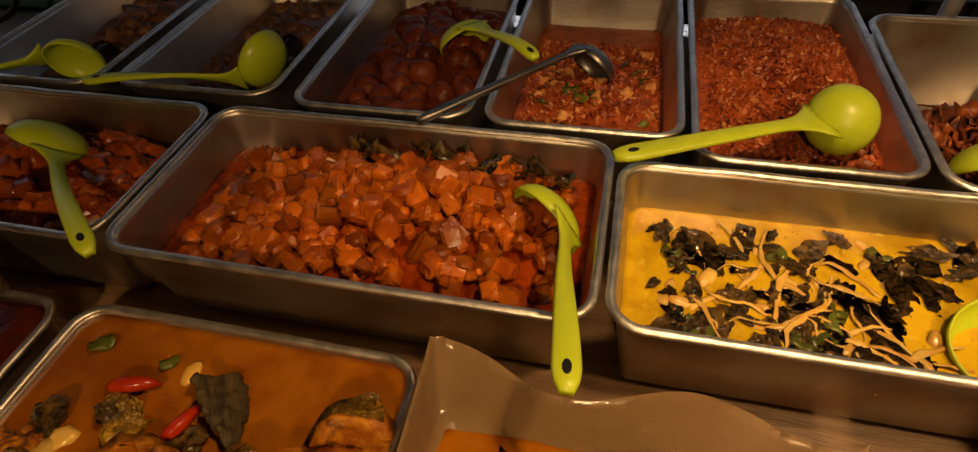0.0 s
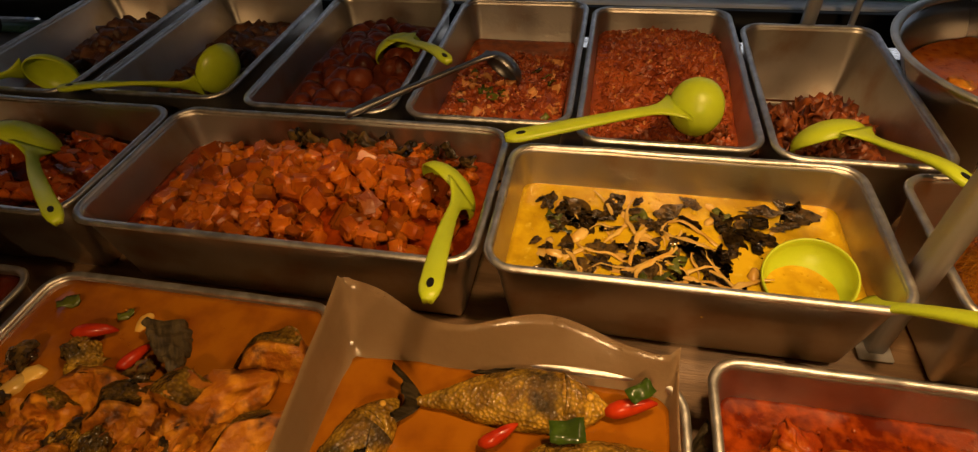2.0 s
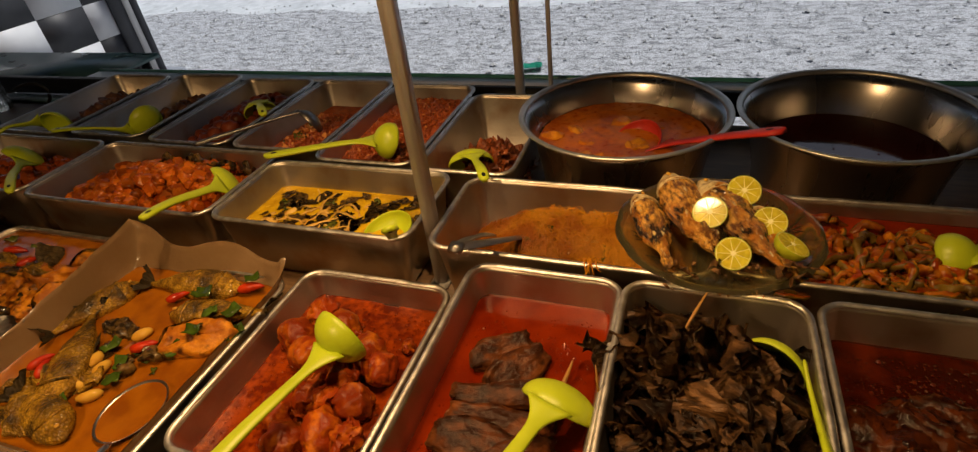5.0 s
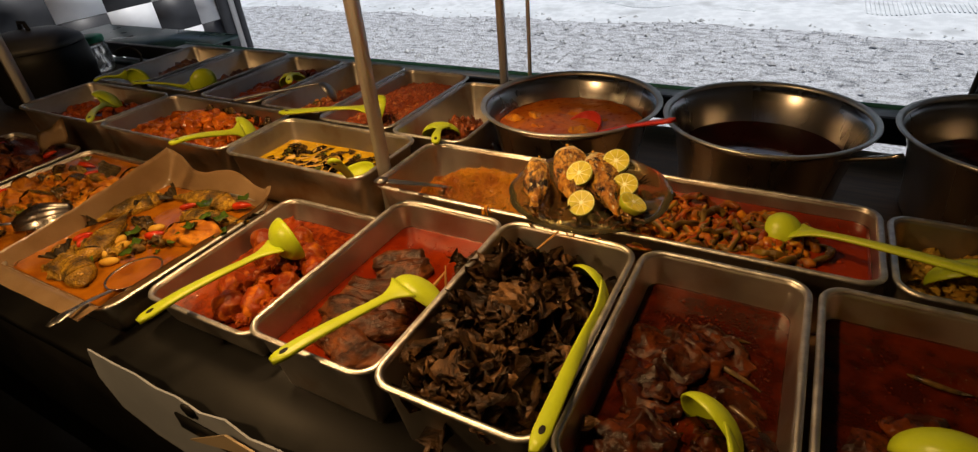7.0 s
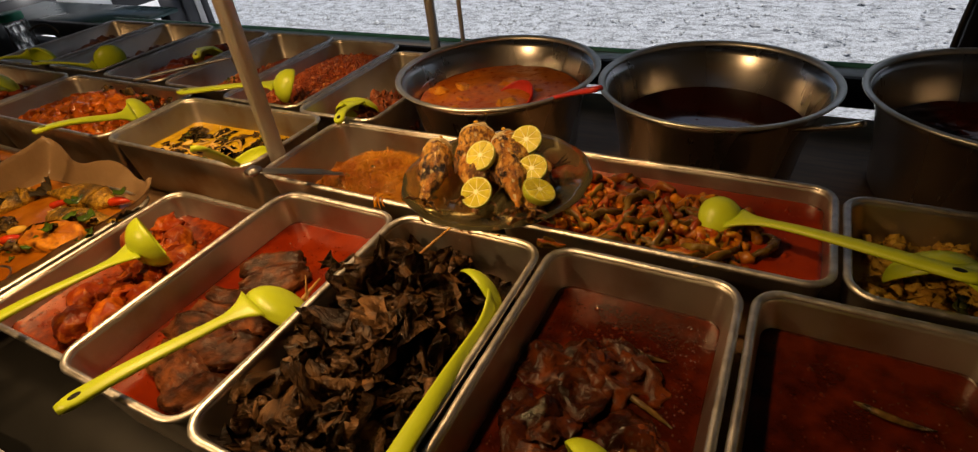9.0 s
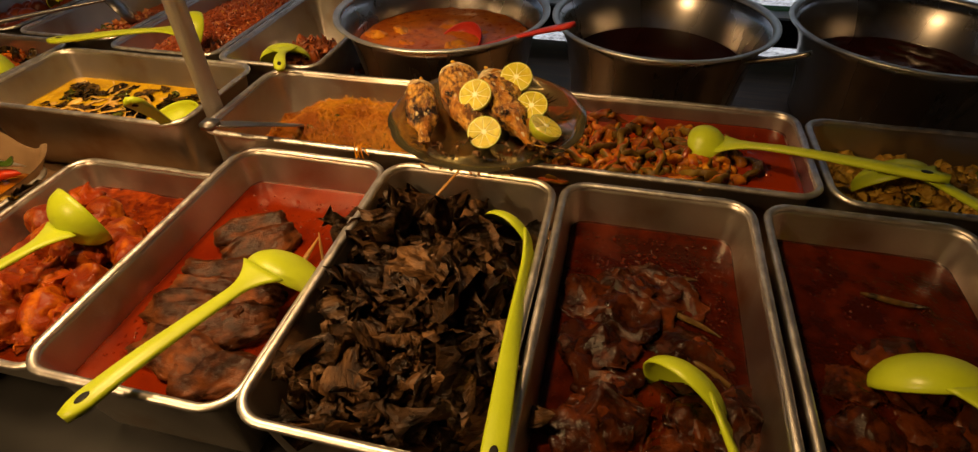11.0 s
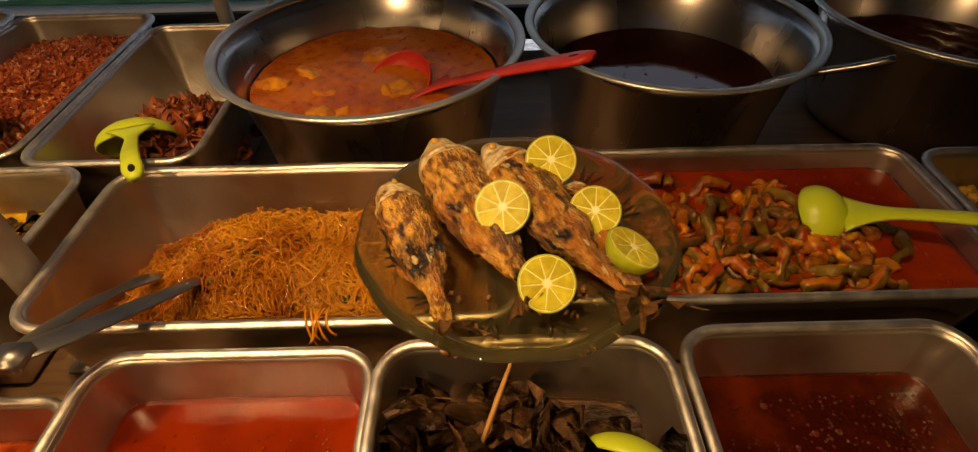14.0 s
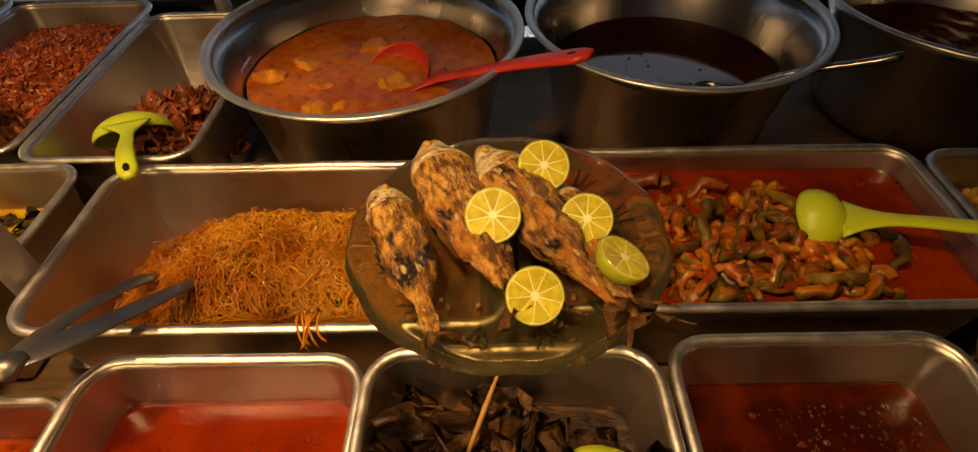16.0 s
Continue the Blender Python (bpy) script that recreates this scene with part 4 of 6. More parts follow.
# glass noodles
hn = lambda u, v: 0.750 + 0.104 * math.exp(-(max(0, abs(u - 0.16) - 0.34) / 0.72) ** 2 - (max(0, abs(v + 0.15) - 0.25) / 0.80) ** 2) + 0.009 * noise.noise(Vector((u * 6, v * 4, 2))) + 0.006 * noise.noise(Vector((u * 15, v * 9, 5)))
fo = thing("fried_glass_noodles", "orange fried glass noodles heaped in a tray", "food")
sheet(T["nood"], lambda u, v: hn(u, v) - 0.005, M["slice"], fo, "bed")
rnd = random.Random(51)
bm_v, bm_f = [], []
for k in range(9000):
    a, b = rnd.uniform(-0.80, 0.96), rnd.uniform(-0.95, 0.9)
    x, y = T["nood"]["c"].x + a * (T["nood"]["hx"] - 0.018), T["nood"]["c"].y + b * (T["nood"]["hy"] - 0.018)
    ang, ln = rnd.uniform(0, 6.283), rnd.uniform(0.02, 0.075)
    bend, lift = rnd.uniform(-2.6, 2.6), rnd.uniform(0.0, 0.022)
    r = rnd.uniform(0.00022, 0.00052) * (1.9 if rnd.random() < 0.05 else 1)
    px, py, rings = x, y, []
    for s in range(8):
        f = s / 7
        uu = max(-0.92, min(0.92, (px - T["nood"]["c"].x) / (T["nood"]["hx"] - 0.016)))
        vv = max(-0.84, min(0.84, (py - T["nood"]["c"].y) / (T["nood"]["hy"] - 0.016)))
        cxx, cyy = T["nood"]["c"].x + uu * (T["nood"]["hx"] - 0.016), T["nood"]["c"].y + vv * (T["nood"]["hy"] - 0.016)
        z = hn(uu, vv) + lift * math.sin(math.pi * f) + rnd.uniform(-0.0022, 0.0022)
        o = len(bm_v)
        nx, ny = -math.sin(ang), math.cos(ang)
        bm_v += [(cxx + nx * r, cyy + ny * r, z), (cxx, cyy, z + r), (cxx - nx * r, cyy - ny * r, z), (cxx, cyy, z - r)]
        if s:
            bm_f += [(o - 4 + i, o - 4 + (i + 1) % 4, o + (i + 1) % 4, o + i) for i in range(4)]
        px, py = px + math.cos(ang) * ln / 7, py + math.sin(ang) * ln / 7
        ang += bend * 0.35
me = bpy.data.meshes.new("noodle_tangle")
me.from_pydata(bm_v, [], bm_f)
me.polygons.foreach_set("use_smooth", [True] * len(bm_f))
me.materials.append(M["noodle"])
ob = new("noodle_tangle", me)
ob.parent = fo
tagged(ob, kind="stuff")
scatter(T["nood"], greens, 16, fo, "green_leaf", lambda a, b: hn(a, b) + 0.004, (-0.6, 0.9), (-0.85, 0.7), (0.5, 1.0), tilt=60, seed=52)
scatter(T["nood"], [blob_mesh("egg_piece", 0.010, 0.003, 70, M["garlic"], 2, (1.3, 1, 0.5), s) for s in range(2)], 12, fo, "egg_piece", lambda a, b: hn(a, b) + 0.004, (-0.6, 0.9), (-0.85, 0.75), (0.5, 1.1), tilt=40, seed=53)
# a strand hanging over the front rim
for k in range(7):
    x = 0.708 + 0.003 * k
    bm = bmesh.new()
    sweep(bm, bez((x - 0.004, 0.275, 0.868), (x, 0.262, 0.883), (x + 0.012 * math.sin(k), 0.247, 0.876), (x + 0.008 * math.cos(k * 2), 0.247, 0.850 + 0.003 * k), 10), 0.001, 5)
    part("hanging_strand", bm, M["noodle"], fo)

# bitter gourd in red gravy
ZB = 0.844
fo = thing("bitter_gourd_curry", "bitter gourd rings in bright red gravy", "food")
sheet(T["bitter"], flat(ZB, 0.001), M["g_bitter"], fo, "gravy")
droplets(T["bitter"], ZB + 0.0003, 500, M["g_bitter"], fo, 65)
gourds = []
for s in range(8):
    bm = bmesh.new()
    span, R, rings = (2.7, 3.6, 4.6, 3.1)[s % 4], 0.024 + 0.0025 * (s % 3), []
    for i in range(26):
        a = span * i / 25
        rr_ = R * (1 + 0.05 * math.sin(a * 7 + s))
        c = Vector((rr_ * math.cos(a), rr_ * math.sin(a) * 0.85, 0.005 * math.sin(a * 2 + s)))
        d = Vector((math.cos(a), math.sin(a), 0))
        th = 0.0046 * (0.7 + 0.45 * abs(math.sin(a * 5 + s)))
        rings.append([c + d * (th * math.cos(t)) + Vector((0, 0, 0.0052 * math.copysign(abs(math.sin(t)) ** 0.6, math.sin(t)))) for t in [2 * math.pi * (q + 0.5) / 10 for q in range(10)]])
    loft(bm, rings, True, True, True)
    for k, fc in enumerate(bm.faces):
        fc.material_index = 1 if k % 10 in (8, 9, 0) or s == 5 else 0
    rough_up(bm, 0.0035, 70, s)
    rough_up(bm, 0.0012, 260, s)
    me = mesh_of("gourd_ring", bm, M["gourd"])
    me.materials.append(M["gourd_skin"])
    gourds.append(me)
hg = lambda a, b: ZB - 0.002 + 0.015 * math.exp(-((a + 0.1) / 0.5) ** 2 - ((b + 0.25) / 0.55) ** 2)
scatter(T["bitter"], gourds, 84, fo, "gourd_ring", hg, (-0.7, 0.66), (-0.9, 0.55), (0.75, 1.3), tilt=26, seed=61)
scatter(T["bitter"], [blob_mesh("gourd_bit", 0.011, 0.005, 60, M["gourd"], 2, (1.2, 0.8, 0.6), s) for s in range(3)], 60, fo, "gourd_bit", hg, (-0.85, 0.7), (-0.9, 0.8), (0.5, 1.2), seed=62)
# cauliflower
fo = thing("curried_cauliflower", "yellow curried cauliflower pieces in a steel tray", "food")
hk = lambda a, b: 0.815 + 0.028 * math.exp(-((a + 0.3) / 0.7) ** 2 - ((b - 0.05) / 0.8) ** 2)
sheet(T["corn"], lambda u, v: hk(u, v) - 0.008, M["cauli"], fo, "bed")
caul = [blob_mesh("floret", 0.012, 0.008, 95, M["cauli"], 3, (1, 0.9, 0.8), s) for s in range(4)]
scatter(T["corn"], caul, 220, fo, "floret", hk, (-0.92, 0.92), (-0.9, 0.9), (0.7, 1.2), seed=63)
scatter(T["corn"], greens, 14, fo, "green_leaf", lambda a, b: hk(a, b) + 0.01, (-0.9, 0.9), (-0.9, 0.9), (0.5, 0.9), tilt=60, seed=64)


# ---- food of the front row ----
HPROF = ((0, 0.15), (0.06, 0.17), (0.18, 0.36), (0.35, 0.72), (0.52, 0.96), (0.64, 1.0), (0.76, 0.93), (0.86, 0.70), (0.94, 0.42), (1.0, 0.10))


def fish_section(f, length, height, thick, bend, grow=1.0):
    k = float(np.interp(f, [p[0] for p in HPROF], [p[1] for p in HPROF]))
    hgt, th = height * k * grow, thick * min(1, k * 1.08) * grow
    x, yo = (f - 0.5) * length, bend * math.sin(math.pi * f) * length
    return [Vector((x, yo + hgt / 2 * math.cos(a), th / 2 * math.copysign(abs(math.sin(a)) ** 0.85, math.sin(a)))) for a in [2 * math.pi * q / 28 for q in range(28)]]


def fish_mesh(length, height, thick, seed, material, bend=0.0, whole=True, crisp=1.0):
    """A fish body along x, head end at +x, lying on its side."""
    bm = bmesh.new()
    n = 60
    loft(bm, [fish_section((1.0 if not whole else 0.80) * i / (n - 1), length, height, thick, bend) for i in range(n)], True, True, True)
    rough_up(bm, 0.0045 * crisp, 42, seed)
    rough_up(bm, 0.0030 * crisp, 110, seed + 4)
    rough_up(bm, 0.0014 * crisp, 260, seed + 7)
    return bm


def fin_mesh(pts, thick=0.0016, seed=0):
    """A ragged fan of fin rays from a list of (root, tip) pairs."""
    bm = bmesh.new()
    for a, b in pts:
        a, b = Vector(a), Vector(b)
        sweep(bm, [a, a.lerp(b, 0.5) + Vector((0, 0, 0.0015)), b], [0.0026, 0.0024, 0.0008], 5, 0.5)
    return bm


def whole_fish(name, label, loc, rz, length, height, thick, skin, head, bend=0.0, seed=0, rx=0.0, ry=0.0, group="", fin=None, tail_up=0.006, crisp=1.0):
    fin = fin or M["fin"]
    f = thing(name, label, "fish", group, loc)
    f.rotation_euler = (radians(rx), radians(ry), radians(rz))
    part("body", fish_mesh(length, height, thick, seed, skin, bend, crisp=crisp), skin, f)
    bm = bmesh.new()
    loft(bm, [fish_section(0.765 + 0.235 * i / 13, length, height, thick, bend, 1.045 - 0.03 * i / 13) for i in range(14)], True, True, True)
    rough_up(bm, 0.0045 * crisp, 42, seed)
    rough_up(bm, 0.0014 * crisp, 160, seed)
    hd_ = part("head", bm, head, f)
    bm = bmesh.new()
    bmesh.ops.create_uvsphere(bm, u_segments=10, v_segments=6, radius=height * 0.062, matrix=Matrix.Translation((length * 0.40, height * 0.10, thick * 0.34)) @ Matrix.Scale(0.5, 4, (0, 0, 1)))
    part("eye", bm, M["garlic"], hd_, "cloudy fish eye")
    bm = bmesh.new()
    arc = [fish_section(0.775 + 0.02 * math.sin(math.pi * q / 8), length, height, thick, bend, 1.07)[2 + q] for q in range(9)]
    sweep(bm, arc, [0.0006, 0.0016, 0.0022, 0.0024, 0.0024, 0.0024, 0.0022, 0.0016, 0.0006], 6)
    part("gill_cover", bm, head, hd_)
    tl = -length * 0.5
    bm = bmesh.new()
    rg = []
    for q in range(8):
        s = q / 7
        rg.append([Vector((tl + 0.008 - s * length * (0.07 + 0.10 * abs(k / 8) ** 1.3 + 0.016 * math.sin(k * 5 + seed)), (0.006 + height * 0.46 * s ** 0.8) * k / 8, 0.0030 * math.sin(k * 1.9 + seed) * s + tail_up * s)) for k in range(-8, 9)])
    loft(bm, rg, False)
    bmesh.ops.solidify(bm, geom=list(bm.faces), thickness=0.0016)
    part("tail_fin", bm, fin, f, "dry ragged tail fin")
    bm = bmesh.new()
    rg = []
    for q in range(4):
        s = q / 3
        rg.append([Vector((length * (0.22 - 0.045 * k - 0.03 * s), height * (0.40 + (0.13 - 0.03 * (k % 2)) * s * math.sin(math.pi * (k + 1) / 11)) + bend * length * 0.9, 0.0015 * math.sin(k * 1.7) * s)) for k in range(10)])
    loft(bm, rg, False)
    bmesh.ops.solidify(bm, geom=list(bm.faces), thickness=0.0014)
    part("dorsal_fin", bm, fin, f)
    return f


def chunk_meshes(name, size, material, n=4, sq=(1, 0.8, 0.5), sub=4, amp=0.42, seed0=0):
    return [blob_mesh(name, size, size * amp, 1.3 / size, material, sub, sq, s + seed0) for s in range(n)]


chillies = []
for s in range(4):
    bm = bmesh.new()
    pts = bez((-0.018, 0, 0), (-0.006, 0.004 * s - 0.004, 0.003), (0.008, 0.004, 0.004), (0.02, 0.006 - 0.003 * s, 0), 8)
    sweep(bm, pts, [0.003, 0.006, 0.0068, 0.0066, 0.006, 0.005, 0.0035, 0.001], 8)
    chillies.append(mesh_of("chilli", bm, M["chilli"]))

ZF = 0.800
fo = thing("fish_curry", "orange fish curry with chillies and aubergine", "food")
sheet(T["fish1"], flat(ZF, 0.0015), M["g_orange"], fo, "gravy")
droplets(T["fish1"], ZF + 0.0005, 500, M["g_orange"], fo, 77)
hf = lambda a, b: ZF + 0.004
chunks = chunk_meshes("fish_chunk", 0.038, M["fish_meat"], 5, (1.1, 0.8, 0.55))
skins = chunk_meshes("aubergine_chunk", 0.032, M["fish_skin"], 4, (1.1, 0.7, 0.5), seed0=7)
darks = chunk_meshes("dark_peel", 0.026, M["fungus"], 3, (1.2, 0.7, 0.4), seed0=3)
def steak(name, loc, rz, tl, a, c, t, seed, ry=0.0, skin=True, par=None):
    """A thick cross-cut of fish: flesh with a band of skin round part of it."""
    m = Matrix.Translation(loc) @ pose(0, 0, 0, tl, ry, rz)
    out = lambda k, g, z: [Vector((a * k * g * math.cos(q) * (1 + 0.12 * math.cos(q)), c * k * g * math.sin(q), z)) for q in [2 * math.pi * i / 32 for i in range(32)]]
    bm = bmesh.new()
    loft(bm, [out(k, 1, z) for k, z in ((0.05, -t / 2), (0.5, -t / 2), (0.93, -t / 2), (1, -t * 0.4), (1.02, 0), (1, t * 0.4), (0.93, t / 2), (0.7, t * 0.52), (0.5, t * 0.48), (0.3, t * 0.5), (0.05, t * 0.46))], True, True, True)
    rough_up(bm, 0.010, 34, seed)
    rough_up(bm, 0.0055, 95, seed)
    rough_up(bm, 0.002, 240, seed)
    o = part(name, bm, M["fish_meat"], par)
    o.matrix_basis = m
    if skin:
        bm = bmesh.new()
        loft(bm, [out(1, 1.0 + w, z)[4:22] for z, w in ((-t * 0.52, 0.02), (-t * 0.2, 0.07), (t * 0.2, 0.07), (t * 0.54, 0.03))], False)
        bmesh.ops.solidify(bm, geom=list(bm.faces), thickness=0.0014)
        rough_up(bm, 0.010, 34, seed)
        o = part("fish_skin", bm, M["fish_skin"], par, "olive gold fish skin")
        o.matrix_basis = m

for k, (x, y, rz, tl, a_, c_) in enumerate(((-0.350, 0.098, 10, 30, 0.036, 0.022), (-0.376, 0.074, -15, 40, 0.030, 0.020), (-0.296, 0.074, 20, 62, 0.034, 0.034), (-0.248, 0.100, -10, 70, 0.032, 0.036), (-0.205, 0.110, 35, 66, 0.040, 0.030), (-0.180, 0.158, 10, 62, 0.034, 0.036), (-0.160, 0.070, 50, 50, 0.036, 0.028), (-0.315, 0.000, 25, 60, 0.036, 0.032), (-0.385, -0.020, -20, 55, 0.036, 0.030), (-0.270, -0.085, 15, 60, 0.036, 0.032), (-0.425, 0.030, 30, 40, 0.030, 0.024), (-0.360, -0.105, -10, 55, 0.036, 0.030))):
    steak("fish_cutlet", (x, y, ZF + 0.004), rz, tl, a_, c_, 0.028, k * 3.1, skin=k % 4 != 0, par=fo)
bm = fish_mesh(0.10, 0.05, 0.012, 3, None)
o = part("fish_fin_piece", bm, M["tail"], fo, "dark ribbed fin piece")
o.matrix_basis = Matrix.Translation((-0.300, 0.160, ZF + 0.012)) @ pose(0, 0, 0, 40, 0, 130)
scatter(T["fish1"], chunks, 30, fo, "fish_chunk", lambda a, b: ZF - 0.003, (-0.85, 0.85), (-0.95, 0.55), (0.5, 1.0), tilt=25, seed=71)
scatter(T["fish1"], skins, 10, fo, "aubergine_chunk", lambda a, b: ZF + 0.002, (-0.8, 0.9), (-0.95, 0.5), (0.5, 1.0), tilt=30, seed=74)
scatter(T["fish1"], darks, 14, fo, "dark_peel", lambda a, b: ZF + 0.006, (-0.8, 0.9), (-0.95, 0.6), (0.5, 0.9), tilt=30, seed=73)
for k, (x, y, rz, sc) in enumerate(((-0.328, 0.137, 60, 1.0), (-0.395, 0.158, 15, 1.2), (-0.300, 0.100, 120, 0.9), (-0.440, 0.030, 30, 1.3), (-0.452, -0.010, 80, 1.1))):
    share("red_chilli", chillies[k % 4], Matrix.Translation((x, y, ZF + 0.010)) @ pose(0, 0, 0, 8, 10, rz) @ Matrix.Scale(sc, 4), fo)
scatter(T["fish1"], greens, 7, fo, "green_leaf", lambda a, b: ZF + 0.004, (-0.85, 0.9), (-0.6, 0.9), (0.6, 1.1), tilt=14, seed=75)
scatter(T["fish1"], pale_bits, 9, fo, "pale_piece", lambda a, b: ZF, (-0.8, 0.9), (-0.9, 0.9), (0.8, 1.5), tilt=10, seed=76)

# far stew
fo = thing("dark_red_stew", "dark red stew with soft chunks in tray", "food")
sheet(T["far"], flat(0.797, 0.003), M["g_dark"], fo, "gravy")
scatter(T["far"], chunk_meshes("stew_chunk", 0.03, M["meat"], 3), 40, fo, "stew_chunk", lambda a, b: 0.799, (-0.9, 0.85), (-0.9, 0.8), (0.6, 1.1), tilt=40, seed=81)
scatter(T["far"], chillies, 8, fo, "red_chilli", lambda a, b: 0.806, (-0.8, 0.85), (-0.9, 0.8), tilt=20, seed=82)
bm = bmesh.new()
rings = [[Vector((0.012 * i, 0.05 * math.sin(0.3 * i) + 0.02 * j, 0.008 * math.sin(i * 0.9 + j) + 0.012 * j)) for j in range(4)] for i in range(6)]
loft(bm, rings, False)
bmesh.ops.solidify(bm, geom=list(bm.faces), thickness=0.0007)
o = part("paper_scrap", bm, M["paper"])
o.location, o.rotation_euler = (-0.605, 0.155, 0.808), (0.2, 0, 0.9)
tagged(o, "curled scrap of brown paper on the stew", "paper")

# paper-lined fish tray
bm = bmesh.new()
TX, TY = T["fish2"]["c"].x, T["fish2"]["c"].y
HX, HY = T["fish2"]["hx"], T["fish2"]["hy"]
def flap(k, s):
    return min(1.0, max(0.0, (k - s) / (1.0 - s)))
rows = []
NU, NV = 56, 50
for i in range(NU + 1):
    u = -1 + 2 * i / NU
    col = []
    for j in range(NV + 1):
        v = -1 + 2 * j / NV
        sl, sr, sb, sf = flap(-u, 0.74), flap(u, 0.80), flap(v, 0.74), flap(-v, 0.80)
        back_top = 0.843 + 0.034 * max(0, (-u - 0.45) / 0.55) ** 1.3 + 0.006 * math.sin(u * 7.5 + 0.4) - 0.010 * max(0, u)
        left_top = 0.826 + 0.050 * max(0.0, (v + 1) / 2) ** 1.5
        zb, zl, zr = sb * (back_top - 0.786), sl * (left_top - 0.786), sr * (0.814 - 0.786 + 0.018 * sb)
        zf = 0.028 * min(1, sf * 2.4) - 0.014 * max(0, sf - 0.55)
        z = 0.786 + max(zb, zl, zr, zf) + 0.0022 * noise.noise(Vector((u * 6, v * 6, 0)))
        px = TX + (HX - 0.022) * max(-1, min(1, u / 0.78)) - 0.012 * sl + 0.010 * sr
        py = TY + (HY - 0.024) * max(-1, min(1, v / 0.78)) + 0.040 * sb - 0.052 * sf + 0.010 * sb * math.sin(u * 6)
        col.append(Vector((px, py, z)))
    rows.append(col)
loft(bm, rows, False)
bmesh.ops.solidify(bm, geom=list(bm.faces), thickness=0.0009)
o = part("baking_paper", bm, M["paper"])
tagged(o, "greasy brown baking paper lining the fish tray", "paper")
fo = thing("paper_fish_gravy", "orange gravy with leaves and garlic on paper", "food")
ZP = 0.797
sheet(dict(T["fish2"], hx=HX - 0.006, hy=HY - 0.006), flat(ZP, 0.0015), M["g_orange"], fo, "gravy")
sprigs = [flake_mesh("spring_onion", 0.030, 0.019, 0.0018, 0.008, mat("spring_onion", (0.062, 0.115, 0.012), (0.036, 0.062, 0.008), 50, 0.25, bump=0.0006, bscale=150, coat=0.4, vary=0.3), s + 20) for s in range(3)]
for k, (x, y, rz) in enumerate(((0.163, 0.089, 30), (0.197, 0.097, 70), (0.165, 0.050, 10), (0.214, 0.073, 50), (0.081, -0.018, 120), (0.037, 0.006, 80), (0.052, -0.099, 60), (0.118, 0.124, 10), (0.178, 0.172, 40), (0.096, -0.045, 20), (0.145, 0.022, 70))):
    share("green_leaf", sprigs[k % 3], Matrix.Translation((x, y, ZP + (0.030 if k < 3 or k in (7, 8) else 0.012))) @ pose(0, 0, 0, 8, -6, rz) @ Matrix.Scale(0.8 + 0.07 * (k % 4), 4), fo)
scatter(T["fish2"], greens, 8, fo, "green_leaf", lambda a, b: ZP + 0.001, (-0.4, 0.6), (-0.6, 0.4), (0.3, 0.6), tilt=8, seed=91)
for k, (x, y, rz, sc) in enumerate(((0.092, 0.014, 15, 1.15), (-0.047, -0.048, 50, 1.0), (-0.030, -0.056, 110, 0.9), (0.008, -0.088, -25, 1.0), (0.058, 0.118, 25, 1.0), (0.172, 0.163, 12, 1.25))):
    share("red_chilli", chillies[k % 4], Matrix.Translation((x, y, ZP + 0.012)) @ pose(0, 0, 0, 8, -6, rz) @ Matrix.Scale(sc, 4), fo)
cloves = [blob_mesh("garlic_clove", 0.010, 0.002, 60, M["garlic"], 2, (1.7, 0.9, 0.8), s) for s in range(3)]
for k, (x, y, rz) in enumerate(((0.054, -0.030, 100), (0.043, -0.059, -20), (0.081, -0.074, 40), (0.060, 0.040, 70), (0.030, -0.020, 110))):
    share("garlic_clove", cloves[k % 3], Matrix.Translation((x, y, ZP + 0.007)) @ pose(0, 0, 0, 5, 8, rz), fo)
scatter(T["fish2"], skins, 9, fo, "fish_piece", lambda a, b: ZP + 0.002, (-0.6, 0.3), (-0.95, -0.2), (0.6, 1.1), tilt=25, seed=94)
scatter(T["fish2"], darks, 5, fo, "dark_peel", lambda a, b: ZP + 0.004, (-0.3, 0.7), (-0.3, 0.3), (0.5, 0.9), tilt=25, seed=95)
steak("fish_cutlet", (0.160, 0.048, ZP + 0.010), 25, 20, 0.055, 0.030, 0.028, 6, par=fo)
for (x, y, rz, ln, h) in ((0.062, 0.152, 7, 0.185, 0.060), (0.150, 0.108, 194, 0.165, 0.060), (-0.010, -0.030, -58, 0.205, 0.066), (0.040, -0.118, -14, 0.150, 0.056), (-0.070, 0.070, 70, 0.150, 0.050)):
    whole_fish("stewed_fish", "whole golden grey fish lying in orange gravy", (x, y, ZP + 0.008), rz, ln, h, 0.038, M["fish_skin"], M["fish_skin"], 0.03, x * 50, rx=10, group="stewed fish", fin=M["tail"], tail_up=0.014, crisp=0.3)
